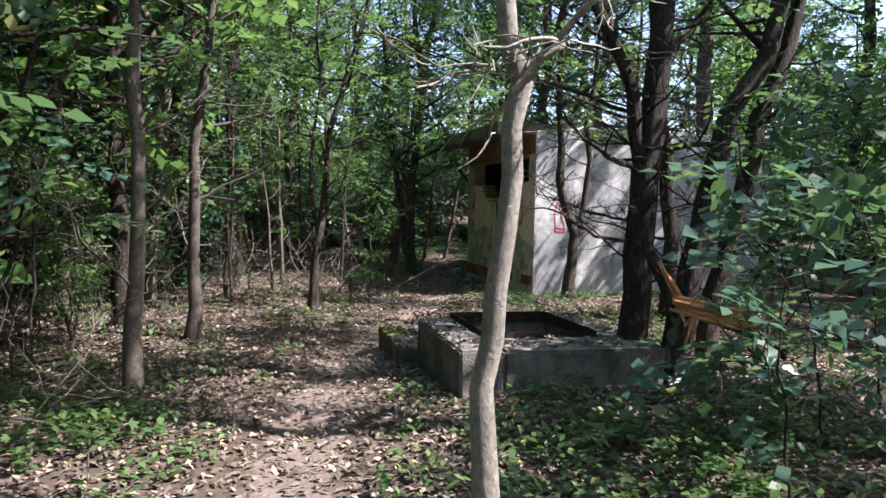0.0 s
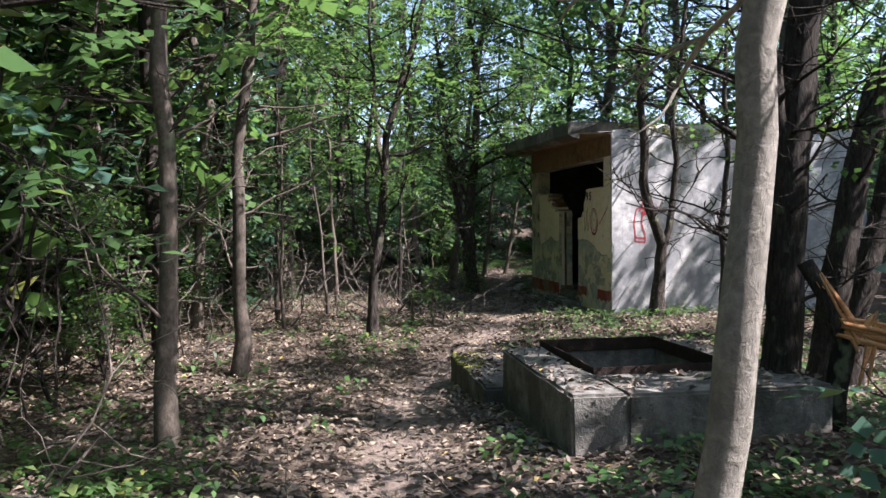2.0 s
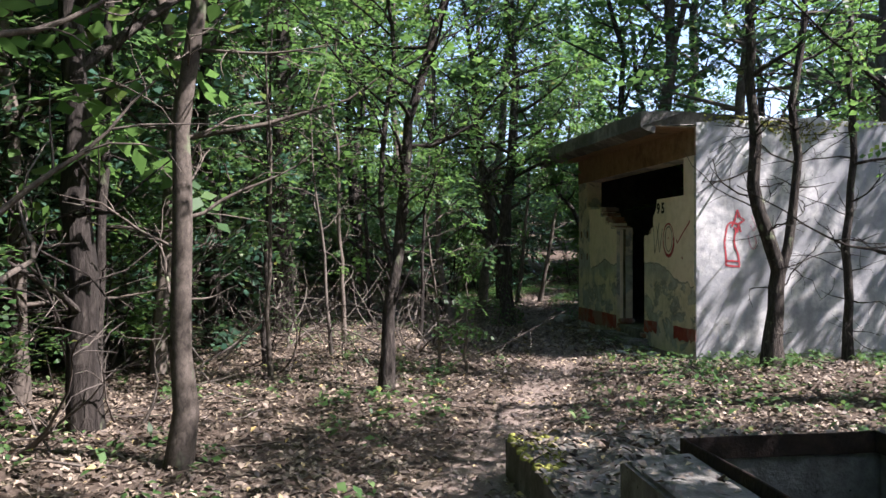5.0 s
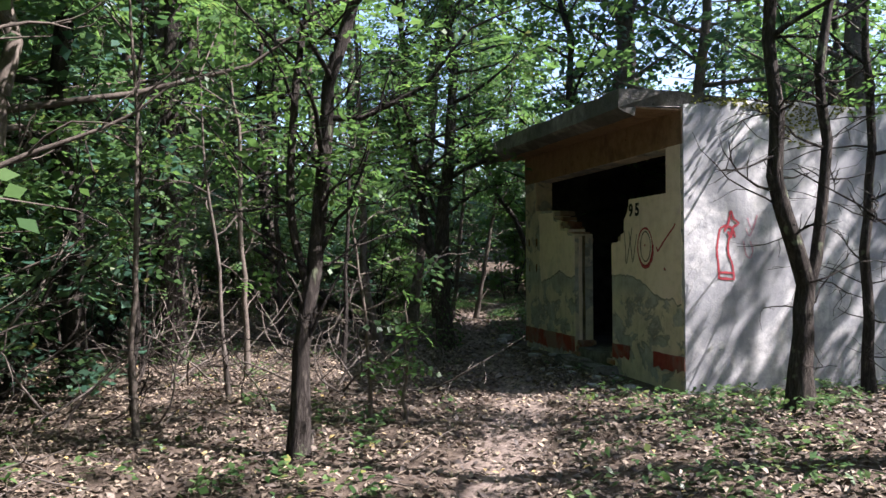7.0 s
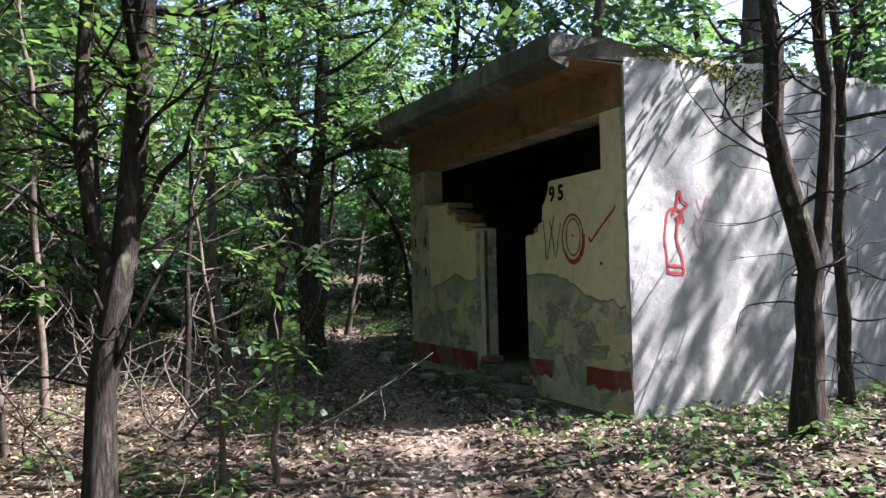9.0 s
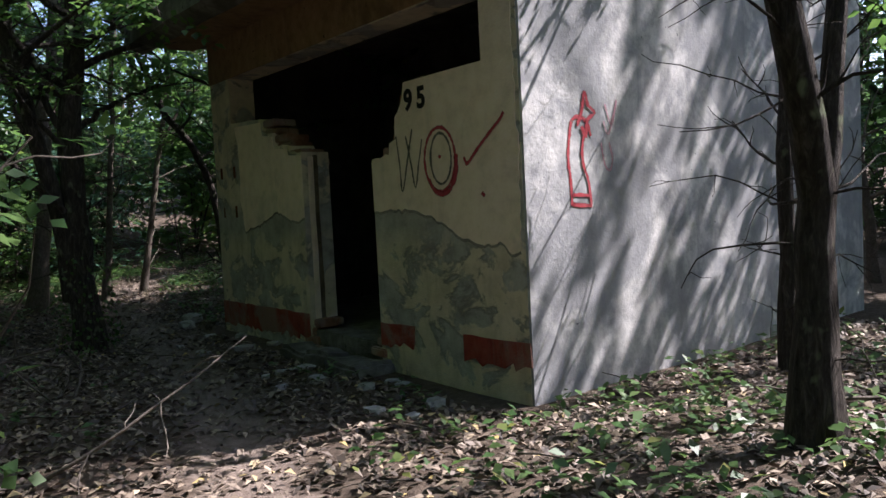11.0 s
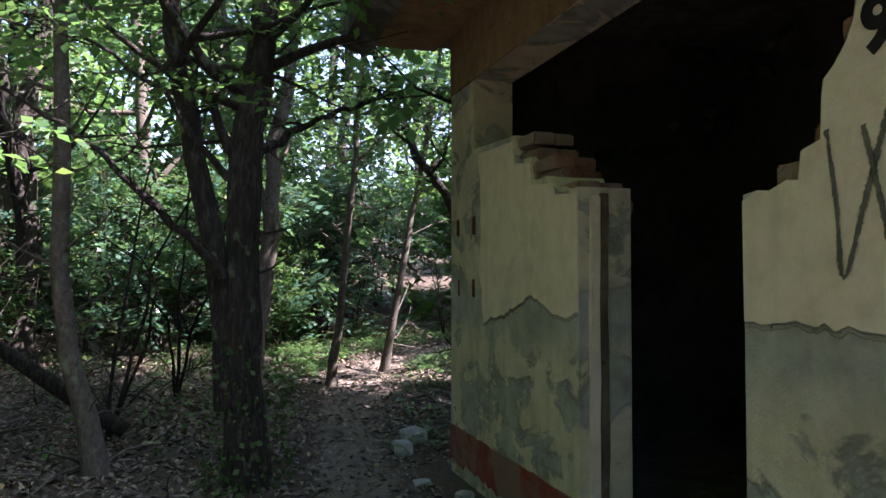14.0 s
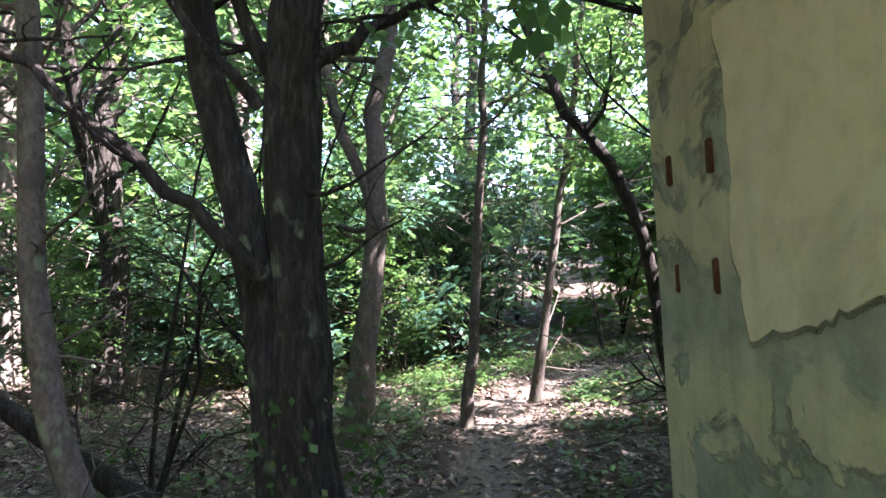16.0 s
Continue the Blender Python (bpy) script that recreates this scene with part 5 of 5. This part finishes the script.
def brushwood(name, label, at, seed, n, spread, height, up):
    """A tangle of pale dead branches standing and lying about one place."""
    r = random.Random(seed)
    g = Geo()
    bx, by, bz = base(*at)
    for i in range(n):
        a = r.uniform(0, 6.28)
        s = (r.gauss(0, spread * 0.4), r.gauss(0, spread * 0.4), 0.0)
        pts, rad = grow(s, (math.cos(a), math.sin(a), up * r.uniform(0.2, 1.2)), height * r.uniform(0.5, 1.2), r.uniform(0.008, 0.018), 0.003, 7, r, 0.17, 0.0)
        pts = [Vector((p.x, p.y, max(p.z, 0.01))) for p in pts]
        g.tube(pts, rad, 5, False)
        for k in range(5):
            j = r.randint(2, 6)
            q, qr = grow(pts[j], (r.gauss(0, 1), r.gauss(0, 1), r.gauss(0.3, 0.6)), height * r.uniform(0.15, 0.4), 0.006, 0.002, 4, r, 0.25, 0.0)
            g.tube(q, qr, 4, False)
    ob = link(name, g.mesh(name), mats=(TWIG,))
    ob.location = (bx, by, bz)
    tagged(ob, label, "brushwood", group="dead brushwood", kind="stuff")


for i, (x, y, n, sp, h, up) in enumerate(((1.5, 14.6, 4, 0.3, 1.4, 1.2), (0.4, 13.4, 4, 0.4, 1.5, 1.3), (-0.3, 14.6, 5, 0.6, 1.6, 1.0), (-1.6, 5.2, 3, 0.3, 1.7, 1.6), (-2.4, 6.4, 4, 0.5, 1.6, 1.2), (-1.6, 10.2, 4, 0.5, 1.2, 1.0), (-0.5, 15.5, 6, 0.7, 1.6, 0.9),
                                         (1.2, 19.2, 7, 0.7, 1.6, 0.7), (1.9, 18.2, 5, 0.4, 1.0, 0.5), (0.3, 20, 7, 0.8, 1.7, 0.9), (5.9, 10.4, 3, 0.4, 1.4, 1.2), (3.6, 5.0, 4, 0.4, 0.9, 0.5), (-3.2, 8.6, 5, 0.6, 1.7, 1.1), (-2.6, 13, 6, 0.7, 1.8, 1.1), (1.9, 13.6, 4, 0.3, 1.2, 1.0), (2.2, 15.4, 5, 0.4, 1.3, 1.0), (1.0, 14.0, 5, 0.4, 1.6, 1.2), (-1.3, 12.6, 5, 0.6, 1.6, 1.2), (-2.2, 9.4, 5, 0.5, 1.6, 1.2), (-3.0, 5.6, 4, 0.5, 1.8, 1.3), (-1.9, 7.6, 3, 0.4, 1.4, 1.2), (0.9, 16.6, 6, 0.6, 1.8, 1.1), (1.6, 20.5, 7, 0.7, 1.8, 0.9))):
    brushwood("brushwood", "tangle of pale dead branches among the trees", (x, y), 500 + i, n, sp, h, up)


def rubble(name, label, spots_, seed, mat, lo, hi):
    """Broken lumps of plaster and stone, each one a thing of its own."""
    r = random.Random(seed)
    for x, y in spots_:
        bm = bmesh.new()
        bmesh.ops.create_icosphere(bm, subdivisions=2, radius=1)
        s = r.uniform(lo, hi)
        k = Vector((r.uniform(0.7, 1.3), r.uniform(0.7, 1.3), r.uniform(0.35, 0.7))) * s
        o = r.uniform(0, 99)
        for v in bm.verts:
            v.co *= 1 + 0.55 * noise.noise(v.co * 1.3 + Vector((o, 0, 0)))
            v.co = Vector((max(-0.8, min(0.8, v.co.x)) * k.x, max(-0.8, min(0.8, v.co.y)) * k.y, max(-0.7, min(0.7, v.co.z)) * k.z))
        ob = part(name, bm, mat)
        ob.location = (x, y, ground_z(x, y) + 0.3 * k.z)
        ob.rotation_euler = (0, 0, r.uniform(0, 6.28))
        tagged(ob, label, "rubble", group="rubble before the doorway")


rr = random.Random(21)
rubble("rubble", "lump of broken plaster on the trodden ground", [(rr.uniform(3.75, 4.45), rr.uniform(12.9, 17.2)) for i in range(34)], 4, STONE, 0.025, 0.08)
rubble("stone", "pale broken concrete lump beside the footpath", [(4.35, 18.15), (4.5, 18.4)], 8, STONE, 0.12, 0.17)


def ivy_on_trunk(bx, by, radius, height, count, seed):
    r = np.random.default_rng(seed)
    z = height * r.random(count) ** 1.5
    a = r.uniform(0, 2 * np.pi, count)
    rad = radius * (1.25 - 0.35 * np.minimum(1, z)) + r.uniform(0.0, 0.07, count)
    p = np.stack([bx + rad * np.cos(a), by + rad * np.sin(a), ground_z(bx, by) + 0.02 + z], 1)
    d = np.stack([r.normal(0, 1, count), r.normal(0, 1, count), r.normal(0, 1, count)], 1)
    d /= np.linalg.norm(d, axis=1)[:, None]
    out = np.stack([np.cos(a), np.sin(a), np.full(count, 0.3)], 1)
    s = np.cross(d, out)
    s /= np.linalg.norm(s, axis=1)[:, None]
    ln = r.uniform(0.015, 0.03, count)[:, None]
    v = np.stack([p - d * ln, p + s * ln * 0.7 + out * ln * 0.2, p + d * ln, p - s * ln * 0.7 + out * ln * 0.2], 1).reshape(-1, 3)
    tagged(link("ivy", quads("ivy", v), mats=(LEAF_LOW,)), "green ivy climbing the foot of a dark trunk", "ivy", kind="stuff")


ivy_on_trunk(3.14, 17.42, 0.2, 0.95, 420, 3)
ivy_on_trunk(-0.95, 16.8, 0.2, 3.2, 900, 4)


def moss_on_slab():
    r = random.Random(31)
    g = Geo()
    for i in range(90):
        k = r.random() ** 1.6
        c = Vector((1.17 + 0.3 * k + r.uniform(-0.01, 0.02), 8.67 - r.uniform(0, 1.1) * (1 - 0.6 * k), 0.172))
        q = r.uniform(0.012, 0.035)
        g.tube([c - Vector((0, 0, q * 0.5)), c + Vector((0, 0, q * 0.2)), c + Vector((0, 0, q * 0.5))], [q, q * 0.9, q * 0.4], 6, True, 0.3)
    tagged(link("moss_patch", g.mesh("moss_patch"), mats=(MOSS,)), "yellow-green moss on the corner of the slab", "moss", kind="stuff")


moss_on_slab()
